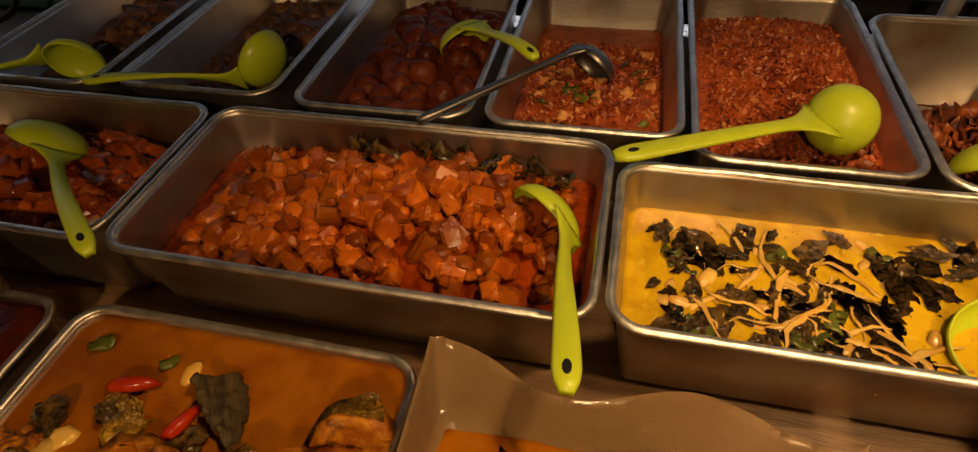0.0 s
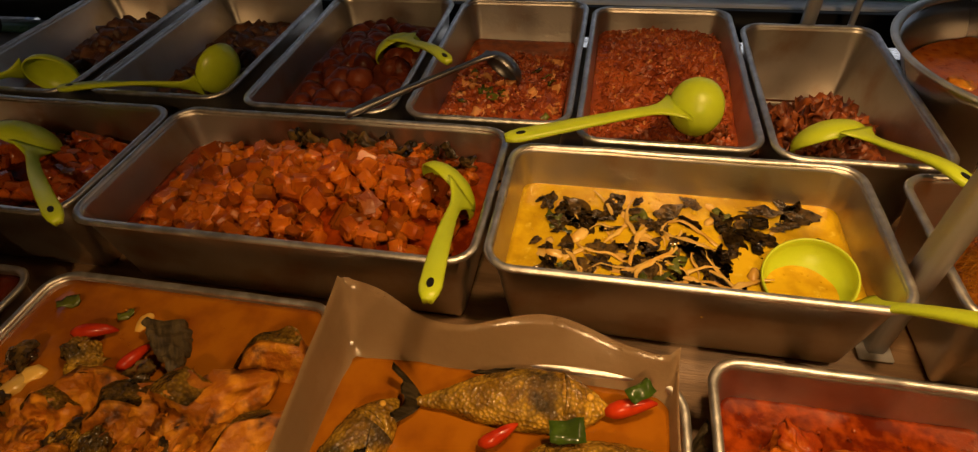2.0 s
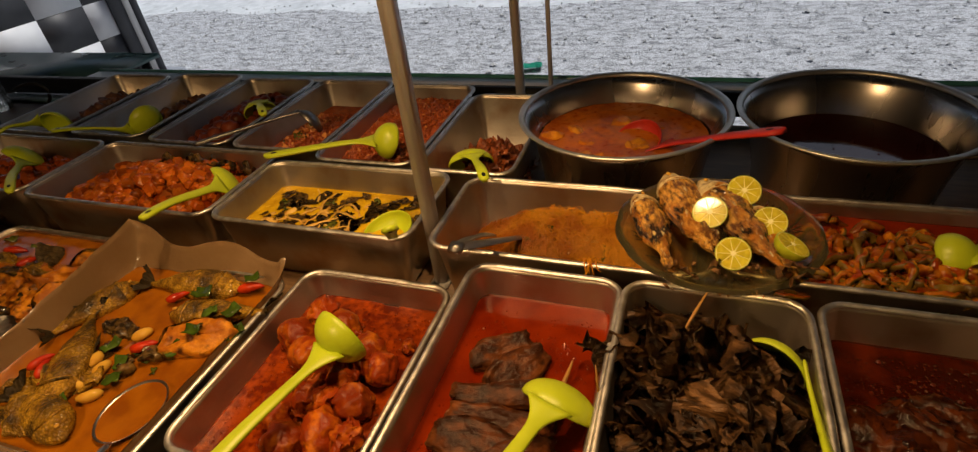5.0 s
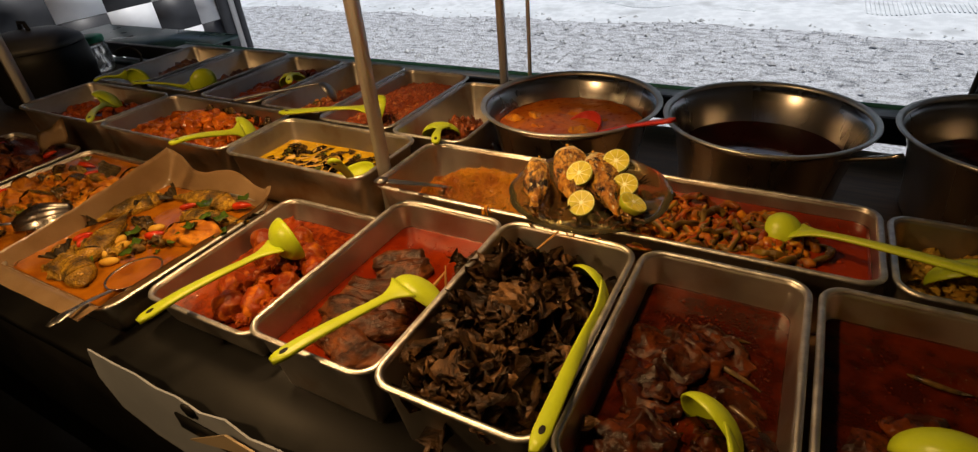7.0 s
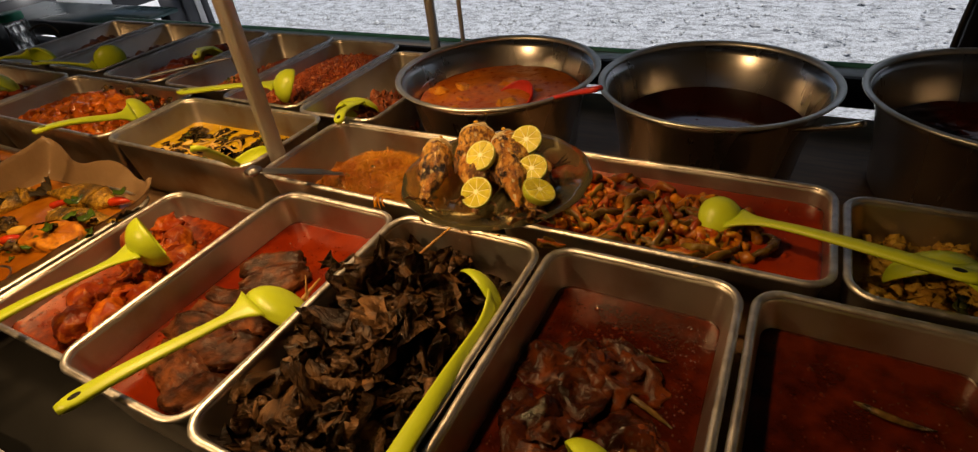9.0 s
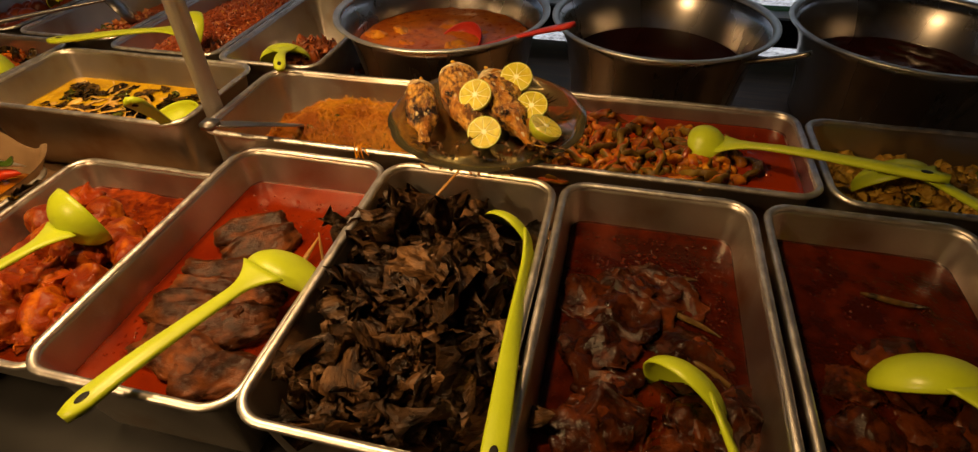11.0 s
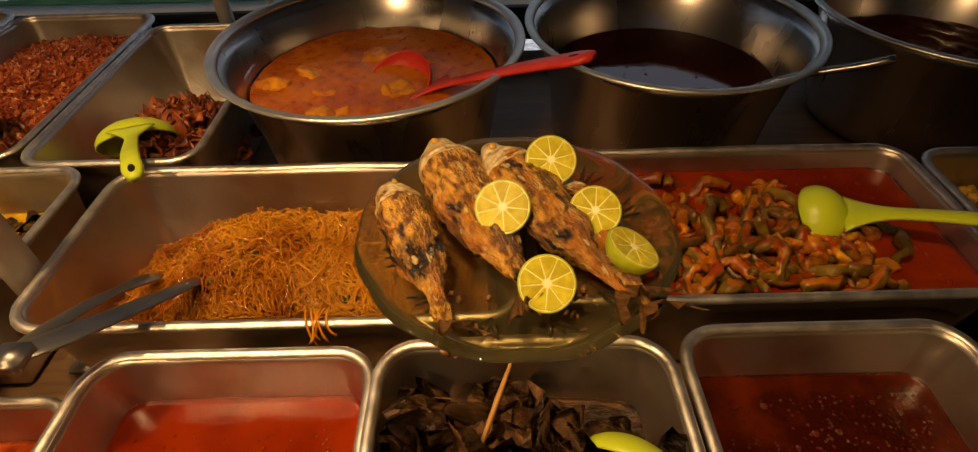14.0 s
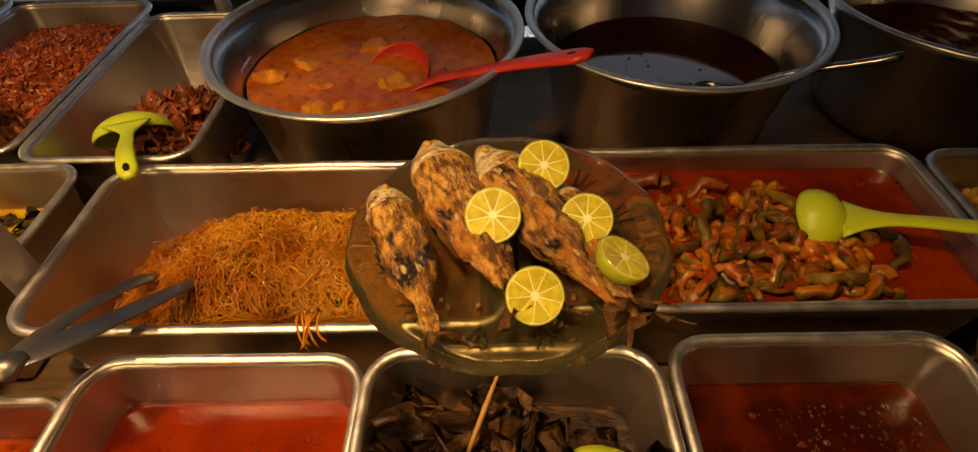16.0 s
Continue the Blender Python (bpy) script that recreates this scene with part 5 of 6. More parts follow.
# spoon sunk in the gravy
sv = thing("serving_spoon", "oval steel spoon full of orange gravy", "spoon", loc=(0.165, -0.078, ZP))
oval = lambda k, z, n=36: [Vector((0.041 * k * math.cos(2 * math.pi * i / n), 0.050 * k * math.sin(2 * math.pi * i / n), z)) for i in range(n)]
bm = bmesh.new()
loft(bm, [oval(0.05, -0.008), oval(0.6, -0.005), oval(0.93, 0.005), oval(1.0, 0.009), oval(1.02, 0.0085), oval(1.0, 0.0075), oval(0.6, -0.008), oval(0.05, -0.011)], True, True, True)
part("bowl", bm, M["bowl_steel"], sv)
bm = bmesh.new()
loft(bm, [oval(k, 0.0062 + 0.0006 * k) for k in (0.03, 0.3, 0.6, 0.955)], True, True, False)
part("gravy", bm, M["g_orange"], sv, "orange gravy in the spoon")
bm = bmesh.new()
sweep(bm, bez((0.015, -0.048, 0.009), (0.022, -0.075, 0.018), (0.03, -0.11, 0.030), (0.035, -0.16, 0.026), 12), [0.006] * 8 + [0.008, 0.010, 0.011, 0.006], 8, 0.25)
part("handle", bm, M["bowl_steel"], sv)

# eggs in sambal
ZE = 0.770
fo = thing("egg_sambal", "boiled eggs and potatoes in red sambal", "food")
sheet(T["egg"], flat(ZE, 0.002, 7), M["g_sambal"], fo, "sambal")
droplets(T["egg"], ZE + 0.001, 900, M["g_sambal"], fo, 102, r=(0.001, 0.003))
eggs = [blob_mesh("egg_piece", 0.0235, 0.0052, 70, M["egg"], 4, (1.2, 1, 0.95), s) for s in range(4)]
lumps = chunk_meshes("potato_lump", 0.022, M["egg"], 4, (1.1, 0.9, 0.8), amp=0.5)
spots = [(-0.55, 0.58), (-0.68, 0.30), (-0.15, 0.50), (0.05, 0.35), (0.42, 0.22), (0.68, 0.12), (0.25, -0.05), (-0.35, 0.12), (0.60, -0.28), (0.05, -0.30), (-0.2, -0.5), (0.45, -0.6), (0.75, -0.6), (0.1, -0.75), (-0.05, 0.05), (0.35, -0.35)]
rnd = random.Random(5)
for k, (a, b) in enumerate(spots):
    m = Matrix.Translation((T["egg"]["c"].x + a * (T["egg"]["hx"] - 0.02), T["egg"]["c"].y + b * (T["egg"]["hy"] - 0.02), ZE + 0.017)) @ turn(rnd, 40) @ Matrix.Scale(rnd.uniform(1.0, 1.2), 4)
    share("boiled_egg" if k % 3 else "potato_lump", (eggs if k % 3 else lumps)[k % 4], m, fo)
scatter(T["egg"], lumps, 26, fo, "potato_lump", lambda a, b: ZE + 0.006, (-0.3, 0.85), (-0.85, 0.5), (0.5, 0.9), seed=101)

# meat slabs in red gravy
ZR = 0.822
fo = thing("red_meat_curry", "dark meat slabs in thin red gravy", "food")
sheet(T["red"], flat(ZR, 0.0006), M["g_red"], fo, "gravy")
for k, (x, y, rz, ln, wd, tl) in enumerate(((0.628, 0.110, 40, 0.085, 0.045, 18), (0.655, 0.085, 55, 0.095, 0.05, 25), (0.650, 0.045, 12, 0.12, 0.035, 20), (0.655, 0.012, 5, 0.125, 0.034, 22), (0.640, -0.025, 0, 0.11, 0.05, 14), (0.690, -0.035, 30, 0.09, 0.05, 10), (0.655, -0.075, -10, 0.10, 0.05, 10), (0.705, -0.09, 15, 0.08, 0.05, 8))):
    bm = bmesh.new()
    box(bm, -ln / 2, ln / 2, -wd / 2, wd / 2, -0.012, 0.012, 0.003)
    bmesh.ops.subdivide_edges(bm, edges=[e for e in bm.edges if e.calc_length() > 0.012], cuts=9, use_grid_fill=True)
    for v in bm.verts:
        v.co.y *= 1 - 0.4 * (2 * v.co.x / ln) ** 2
    rough_up(bm, 0.0065, 26, k)
    rough_up(bm, 0.0040, 70, k + 3)
    rough_up(bm, 0.0028, 190, k + 5)
    o = part("meat_slab", bm, M["meat"], fo)
    o.matrix_basis = Matrix.Translation((x, y, ZR + 0.004)) @ pose(0, 0, 0, tl, 0, rz)
droplets(T["red"], ZR + 0.0002, 1100, M["g_red"], fo, 103, v=(-0.9, 0.85))
def stick(x, y, z, x2, y2, z2, r, par, name="spice_stick"):
    bm = bmesh.new()
    a, b = Vector((x, y, z)), Vector((x2, y2, z2))
    sweep(bm, [a, a.lerp(b, 0.5), b], [r * 0.7, r, r * 0.35], 7)
    part(name, bm, M["stick"], par, "pale brown stick")
stick(0.708, 0.040, 0.817, 0.722, 0.105, 0.842, 0.0035, fo, "cinnamon_stick")

# black fried lung heap
fo = thing("black_fried_lung", "blackish brown crumpled fried lung heaped in tray", "food")
hd = lambda a, b: 0.822 + 0.042 * math.exp(-((a + 0.05) / 0.75) ** 2 - ((b + 0.1) / 0.85) ** 2)
sheet(T["dark"], lambda u, v: hd(u, v) - 0.020, M["lung"], fo, "bed")
lungs = []
for s in range(8):
    bm = bmesh.new()
    n = 20
    rows = []
    for i in range(n):
        col = []
        for j in range(n):
            u, v = i / (n - 1) - 0.5, j / (n - 1) - 0.5
            q = Vector((u * 3.2 + s * 5, v * 3.2, s))
            w = noise.noise_vector(q)
            w2 = noise.noise_vector(q * 2.7) + noise.noise_vector(q * 6.5) * 0.6
            col.append(Vector((u * 0.085, v * 0.065, 0)) + w * 0.026 + w2 * 0.011)
        rows.append(col)
    loft(bm, rows, False)
    bmesh.ops.solidify(bm, geom=list(bm.faces), thickness=0.003)
    lungs.append(mesh_of("lung_sheet", bm, M["lung"]))
scatter(T["dark"], lungs, 46, fo, "lung_piece", hd, (-0.72, 0.60), (-0.80, 0.68), (0.9, 1.7), tilt=34, seed=111)
scatter(T["dark"], chunk_meshes("lung_chunk", 0.022, M["lung"], 4, (1.1, 0.8, 0.7), amp=0.5), 60, fo, "lung_chunk", hd, (-0.85, 0.8), (-0.9, 0.8), (0.6, 1.2), seed=112)
rnd = random.Random(113)
bm = bmesh.new()
for k in range(260):
    a, b = rnd.uniform(-0.75, 0.7), rnd.uniform(-0.85, 0.75)
    p0 = Vector((T["dark"]["c"].x + a * 0.09, T["dark"]["c"].y + b * 0.17, hd(a, b) + rnd.uniform(0.008, 0.022)))
    d = Vector((rnd.uniform(-1, 1), rnd.uniform(-1, 1), rnd.uniform(-0.2, 0.7))) * rnd.uniform(0.006, 0.014)
    sweep(bm, [p0, p0 + d * 0.5 + Vector((0, 0, 0.002)), p0 + d], [0.0006, 0.0005, 0.0002], 4)
tagged(part("fibre", bm, M["lung"], fo), kind="stuff")
stick(0.845, 0.150, 0.872, 0.872, 0.215, 0.890, 0.0022, fo, "bamboo_skewer")
stick(0.763, 0.045, 0.866, 0.757, 0.060, 0.895, 0.0018, fo, "stem")

# dark gravies
for key, seed, zz, nm in (("curry", 121, 0.818, "dark_beef_curry"), ("curry2", 122, 0.826, "dark_red_curry"), ("curry3", 123, 0.815, "dark_red_curry")):
    fo = thing(nm, "oily dark red-brown curry with meat pieces" if key == "curry" else "smooth oily dark red curry in a tray", "food")
    sheet(T[key], flat(zz, 0.0015, 8, seed), M["g_dark"], fo, "gravy", rings=34)
    big = chunk_meshes("meat_chunk", 0.040, M["curry_meat"], 4, (1.2, 0.9, 0.20), 4, 0.34, seed0=seed)
    scatter(T[key], big, 17 if key == "curry" else 9, fo, "meat_chunk", lambda a, b: zz + 0.0005, (-0.6, 0.7), (-0.9, 0.5 if key == "curry" else 0.1), (0.6, 1.15), tilt=14, seed=seed)
    droplets(T[key], zz + 0.0006, 2600 if key == "curry" else 900, M["oil"], fo, seed, r=(0.0005, 0.0015))
    for k in range(3 if key == "curry" else 1):
        bm = bmesh.new()
        x, y = T[key]["c"].x + 0.02 + 0.02 * k, T[key]["c"].y + 0.10 - 0.06 * k
        sweep(bm, bez((x - 0.03, y + 0.012, zz), (x - 0.01, y, zz + 0.006), (x + 0.01, y - 0.006, zz + 0.006), (x + 0.035, y + 0.004 - 0.02 * k, zz), 9), [0.001, 0.003, 0.0035, 0.0035, 0.0035, 0.003, 0.003, 0.002, 0.001], 6)
        part("dried_chilli", bm, M["fungus"], fo, "blackened dried chilli")


# ---- basins ----
def basin(cx, cy, z1, r, depth, label):
    t = thing("steel_basin", label, "basin", "steel basins", (cx, cy, z1 - depth))
    n = 64
    prof = [(r * 0.70, 0.0), (r * 0.735, 0.002), (r * 0.76, 0.010), (r * 0.80, depth * 0.42), (r * 0.855, depth * 0.74), (r * 0.905, depth * 0.88), (r * 0.938, depth - 0.008)]
    prof_in = [(r * 0.932, depth - 0.007), (r * 0.897, depth * 0.88), (r * 0.847, depth * 0.74), (r * 0.79, depth * 0.42), (r * 0.75, 0.012), (r * 0.70, 0.004)]
    ring = lambda q, z: [Vector((q * math.cos(2 * math.pi * k / n), q * math.sin(2 * math.pi * k / n), z)) for k in range(n)]
    bm = bmesh.new()
    loft(bm, [ring(q, z) for q, z in prof + prof_in], True, True, True)
    part("bowl", bm, M["bowl_steel"], t)
    bm = bmesh.new()
    rim = [(r * 0.931, depth - 0.008), (r * 0.938, depth - 0.004), (r * 0.947, depth - 0.0015), (r * 0.962, depth), (r * 0.988, depth), (r * 0.998, depth - 0.001), (r, depth - 0.003), (r * 0.994, depth - 0.0045), (r * 0.975, depth - 0.003), (r * 0.960, depth - 0.003), (r * 0.950, depth - 0.005), (r * 0.940, depth - 0.008)]
    loft(bm, [ring(q, z) for q, z in rim + rim[:1]], True)
    bmesh.ops.remove_doubles(bm, verts=bm.verts, dist=1e-5)
    part("flared_rim", bm, M["basin_rim"], t, "wide flared rim")
    return dict(c=Vector((cx, cy, z1 - depth)), r=r, z1=z1, depth=depth)


def pool(B, z, material, food, amp, seed=0.0, name="gravy"):
    f = (z - B["c"].z) / B["depth"]
    q = B["r"] * (0.79 + 0.047 * max(0, min(1, (f - 0.42) / 0.36))) - 0.001
    bm = bmesh.new()
    rings = []
    for k in range(1, 31):
        rr_ = q * k / 30
        rings.append([Vector((B["c"].x + rr_ * math.cos(2 * math.pi * i / 64), B["c"].y + rr_ * math.sin(2 * math.pi * i / 64), 0)) for i in range(64)])
    for rg in rings:
        for p in rg:
            p.z = z + amp * noise.noise(Vector((p.x * 45 + seed, p.y * 45, seed)))
    vs = loft(bm, rings, True)
    c = bm.verts.new((B["c"].x, B["c"].y, z))
    for i in range(64):
        bm.faces.new((c, vs[0][i], vs[0][(i + 1) % 64]))
    part(name, bm, material, food)


BZ = 0.915
B1 = basin(0.705, 0.690, BZ, 0.205, 0.179, "large round stainless basin of orange curry")
B2 = basin(1.112, 0.725, BZ, 0.200, 0.179, "large round stainless basin of dark soup")
B3 = basin(1.535, 0.755, BZ, 0.203, 0.179, "large round stainless basin beside the black post")
fo = thing("orange_potato_curry", "thick orange curry with potato pieces in basin", "food")
pool(B1, 0.856, M["g_basin"], fo, 0.003, 1)
rnd = random.Random(9)
pots = chunk_meshes("potato_chunk", 0.030, mat("curried_potato", (0.62, 0.27, 0.02), (0.46, 0.14, 0.010), 40, 0.3, bump=0.001, bscale=120, coat=0.3, vary=0.2), 4, (1.2, 0.9, 0.5), amp=0.3)
for k in range(16):
    a, q = rnd.uniform(0, 6.283), 0.150 * math.sqrt(rnd.random())
    share("potato_piece", pots[k % 4], Matrix.Translation((B1["c"].x + q * math.cos(a), B1["c"].y + q * math.sin(a), 0.844 if k > 4 else 0.8485)) @ turn(rnd, 25) @ Matrix.Scale(rnd.uniform(0.5, 1.0), 4), fo)
fo = thing("dark_soup", "thin dark red-brown soup in a basin", "food")
pool(B2, 0.832, M["g_soup"], fo, 0.00008, 2)
droplets(dict(c=B2["c"], hx=0.12, hy=0.12), 0.8321, 90, M["g_soup"], fo, 131, r=(0.001, 0.0025))
fo = thing("dark_basin_stew", "dark brown stew in a shaded basin", "food")
pool(B3, 0.832, M["g_dark"], fo, 0.004, 3)


# ---- ladles ----
def ladle(end, bowl, attach=(0, 0, 1), lift=0.010, r=0.041, material="green", name="ladle", label="lime green plastic ladle", width=0.0125, group="green ladles", hole=True, opening=None, deep=0.66, tau=0.68, rise=0.055, back=False):
    """end: tip of the handle; bowl: middle of the bowl; attach: the side of the mouth where the handle joins; the mouth faces the handle's tip unless opening is given."""
    L = thing(name, label, "ladle", group, end)
    e, c = Vector(end), Vector(bowl)
    to = (e - c).normalized()
    a = Vector(attach).normalized()
    if opening:
        up = Vector(opening).normalized()
        a = (to - up * to.dot(up)).normalized()
    else:
        up = (to - a * to.dot(a)).normalized()
        up, a = (up * math.cos(tau) - a * math.sin(tau)).normalized(), (a * math.cos(tau) + up * math.sin(tau)).normalized()
    mouth = c + up * r * 0.42
    edge = mouth + a * r * 0.985
    if back:
        edge = mouth - up * r * deep * 0.93 + a * r * 0.25
    d = edge - e
    arrive = (to * 0.045 + up * 0.010) if not opening else (a * 0.05 + up * rise)
    if back:
        arrive = (e - edge).normalized() * 0.05 - up * 0.022
    path = bez(e, e + d * 0.38 + Vector((0, 0, lift)), edge + arrive, edge - up * (0.004 if not back else -0.003), 26)
    last = len(path) - 1
    across0 = (up.cross(a) if not opening else d.cross(Vector((0, 0, 1)))).normalized()
    flatx = d.cross(Vector((0, 0, 1))).normalized()
    if across0.dot(flatx) < 0:
        across0 = -across0
    bm = bmesh.new()
    frames = []
    for i, p in enumerate(path):
        t = (path[min(i + 1, last)] - path[max(i - 1, 0)]).normalized()
        k = i / last
        s = flatx.lerp(across0, k * k * (3 - 2 * k))
        s = (s - t * s.dot(t)).normalized()
        u = s.cross(t).normalized()
        w = width * 0.80 * (0.45 if i == 0 else 0.86 if i == 1 else 1.05 - 0.34 * min(1, k / 0.7))
        if k > 0.78:
            w = width * (0.57 + 1.5 * ((k - 0.78) / 0.22) ** 2)
        frames.append((p - e, s, u, w, 0.0040 - 0.0016 * k))
    def bar(i0, i1, a0, a1):
        rings = []
        for i in range(i0, i1 + 1):
            p, s, u, w, t = frames[i]
            m_, k = (a0 + a1) * w / 2, (a1 - a0) * w / 2
            rings.append([p + s * (m_ + k * x) + u * (t * z) for x, z in ((-1, -0.4), (-0.8, -1), (0, -0.8), (0.8, -1), (1, -0.4), (1, 0.4), (0.8, 1), (0, 1.05), (-0.8, 1), (-1, 0.4))])
        loft(bm, rings, True, True, True)
    bar(0, last, -1, 1)
    handle = part("handle", bm, M[material], L)
    if hole:
        p, sd, u, w, t = frames[2]
        q = (frames[3][0] - frames[1][0]).normalized()
        bm = bmesh.new()
        oval_ = lambda k, h: [p + q * (0.0062 * k * math.cos(x)) + sd * (0.0034 * k * math.sin(x)) + u * (t * h) for x in [2 * math.pi * i / 16 for i in range(16)]]
        loft(bm, [oval_(1, -1.12), oval_(1, 1.12), oval_(0.8, 1.14)], True, True, True)
        part("hanging_hole", bm, M["black"], handle, "dark hanging hole")
    bm = bmesh.new()
    y = up.cross(a)
    prof2 = [(math.cos(q), math.sin(q)) for q in [math.pi / 2 * k / 9 for k in range(10)]]
    def rng(q, h):
        q = max(q, 0.0006)
        return [mouth - e + a * (q * math.cos(2 * math.pi * k / 32)) + y * (q * 1.06 * math.sin(2 * math.pi * k / 32)) + up * h for k in range(32)]
    loft(bm, [rng(q * r, -h * r * deep) for q, h in reversed(prof2)] + [rng(r - 0.0012, 0.0014)] + [rng(q * (r - 0.0026), -h * (r * deep - 0.0026)) for q, h in prof2], True, True, True)
    part("bowl", bm, M[material], L)
    return L


ladle((0.006, 0.462, 0.886), (0.234, 0.562, 0.886), lift=0.000, r=0.037, label="lime green plastic ladle lying across tray rims", width=0.0155, opening=(0.60, 0.62, -0.50), back=True, deep=0.95)
ladle((-0.007, 0.171, 0.924), (-0.045, 0.404, 0.854), (0.85, 0, 0.55), 0.016, 0.042, label="lime green ladle hanging over the orange cubes", width=0.0130)
ladle((-0.455, 0.239, 0.891), (-0.672, 0.420, 0.872), (0.85, 0, 0.55), 0.022, 0.041, label="lime green ladle in the shaded cubes")
ladle((-0.870, 0.490, 0.880), (-0.800, 0.605, 0.864), (-0.85, 0.3, 0.55), 0.018, 0.041, label="lime green ladle in the dark fried pieces")
ladle((-0.705, 0.518, 0.880), (-0.478, 0.612, 0.868), (0.25, -0.8, -0.35), 0.012, 0.041, label="lime green ladle leaning in the dark stir fry")
ladle((-0.100, 0.610, 0.905), (-0.235, 0.745, 0.862), (0, 0.1, 1), 0.020, 0.040, label="short lime green ladle in the glazed balls")
ladle((0.462, 0.172, 0.962), (0.350, 0.334, 0.816), label="lime green ladle sunk in the coconut curry", width=0.0150, lift=0.004, r=0.045, opening=(-0.15, -0.25, 1), deep=0.7, rise=0.075)
ladle((0.505, 0.426, 0.890), (0.412, 0.588, 0.846), (0.1, 0, 1), 0.022, 0.044, label="lime green ladle in the fried slices")
ladle((0.362, -0.182, 0.846), (0.404, 0.066, 0.840), lift=0.016, r=0.040, label="lime green ladle lying on the eggs", width=0.0140, opening=(0.35, 0.90, 0.15), back=True, deep=0.9)
ladle((0.660, -0.184, 0.893), (0.725, 0.045, 0.856), (0.1, 0, 1), 0.010, 0.043, label="lime green ladle resting on the meat tray", width=0.0135)
ladle((0.996, -0.165, 0.895), (0.951, 0.150, 0.852), (0.95, 0, 0.3), 0.004, 0.038, tau=0.5, label="lime green ladle leaning in the black heap")
ladle((1.195, -0.190, 0.900), (1.150, -0.008, 0.842), (0.85, 0, 0.55), 0.016, 0.042, label="lime green ladle standing in dark curry")
ladle((1.440, -0.190, 0.900), (1.352, 0.052, 0.852), (0.1, 0, 1), 0.010, 0.045, label="lime green ladle in smooth dark curry")
ladle((1.430, 0.290, 0.904), (1.184, 0.378, 0.866), lift=0.002, r=0.030, label="lime green ladle on the bitter gourd", opening=(-0.55, 0.40, -0.75), back=True, deep=0.9)
ladle((1.505, 0.150, 0.905), (1.398, 0.360, 0.866), (0, 0, 1), 0.006, 0.043, label="lime green ladle on the cauliflower")
ladle((0.968, 0.522, 0.962), (0.741, 0.690, 0.834), material="red_plastic", label="red plastic ladle resting in orange curry", group="", width=0.021, lift=0.004, r=0.050, opening=(-0.30, -0.42, 0.85), deep=0.55, rise=0.018)
ladle((-0.222, 0.500, 0.878), (-0.030, 0.690, 0.866), (0, 0.2, 1), 0.004, 0.034, "tong_steel", label="dull steel ladle lying across tray rims", group="", width=0.008, hole=False)
ladle((1.330, 0.575, 0.925), (1.155, 0.650, 0.826), material="bowl_steel", label="steel spoon leaning in the dark soup", group="", width=0.007, hole=False, lift=0.0, r=0.024, opening=(0, 0, 1), deep=0.4)

# scallop serving spoon in the fish curry
sp = thing("scallop_spoon", "fluted steel serving spoon on the fish curry", "spoon", loc=(-0.175, -0.045, 0.825))
bm = bmesh.new()
rings = []
for i in range(14):
    f = i / 13
    w = 0.047 * math.sin(math.pi * (0.12 + 0.80 * f)) ** 0.8
    x = -0.055 + 0.105 * f
    rings.append([Vector((x, w * (k / 16 - 1), 0.030 * (1 - (k / 16 - 1) ** 2) * math.sin(math.pi * (0.15 + 0.75 * f)) + 0.0028 * math.cos(k * math.pi / 2) * f)) for k in range(33)])
loft(bm, rings, False)
bmesh.ops.solidify(bm, geom=list(bm.faces), thickness=0.0014)
part("fluted_bowl", bm, M["bowl_steel"], sp)
bm = bmesh.new()
sweep(bm, bez((-0.05, 0, 0.008), (-0.10, 0, 0.022), (-0.15, 0, 0.02), (-0.235, 0, 0.0), 12), 0.006, 8, 0.35)
part("handle", bm, M["bowl_steel"], sp)
sp.rotation_euler = (0, 0, radians(62))

# tongs leaning on the noodles
HINGE = Vector((0.545, 0.196, 0.924))
tg = thing("food_tongs", "shiny steel serving tongs leaning in the noodle tray", "tongs", loc=HINGE)
for tip, bow in (((0.605, 0.360, 0.834), 0.012), ((0.540, 0.345, 0.838), -0.012)):
    e_ = Vector(tip) - HINGE
    bm = bmesh.new()
    sweep(bm, bez((0, 0, 0), e_ * 0.33 + Vector((bow, 0, 0.004)), e_ * 0.66 + Vector((bow, 0, 0.003)), e_, 16), [0.009, 0.0115, 0.012, 0.012, 0.0115, 0.011, 0.0105, 0.010, 0.0095, 0.009, 0.0085, 0.0085, 0.010, 0.012, 0.012, 0.006], 10, 0.20)
    part("arm", bm, M["tong_steel"], tg)
bm = bmesh.new()
box(bm, -0.010, 0.010, -0.012, 0.008, -0.004, 0.006, 0.002)
part("hinge", bm, M["tong_steel"], tg, "steel hinge sleeve")

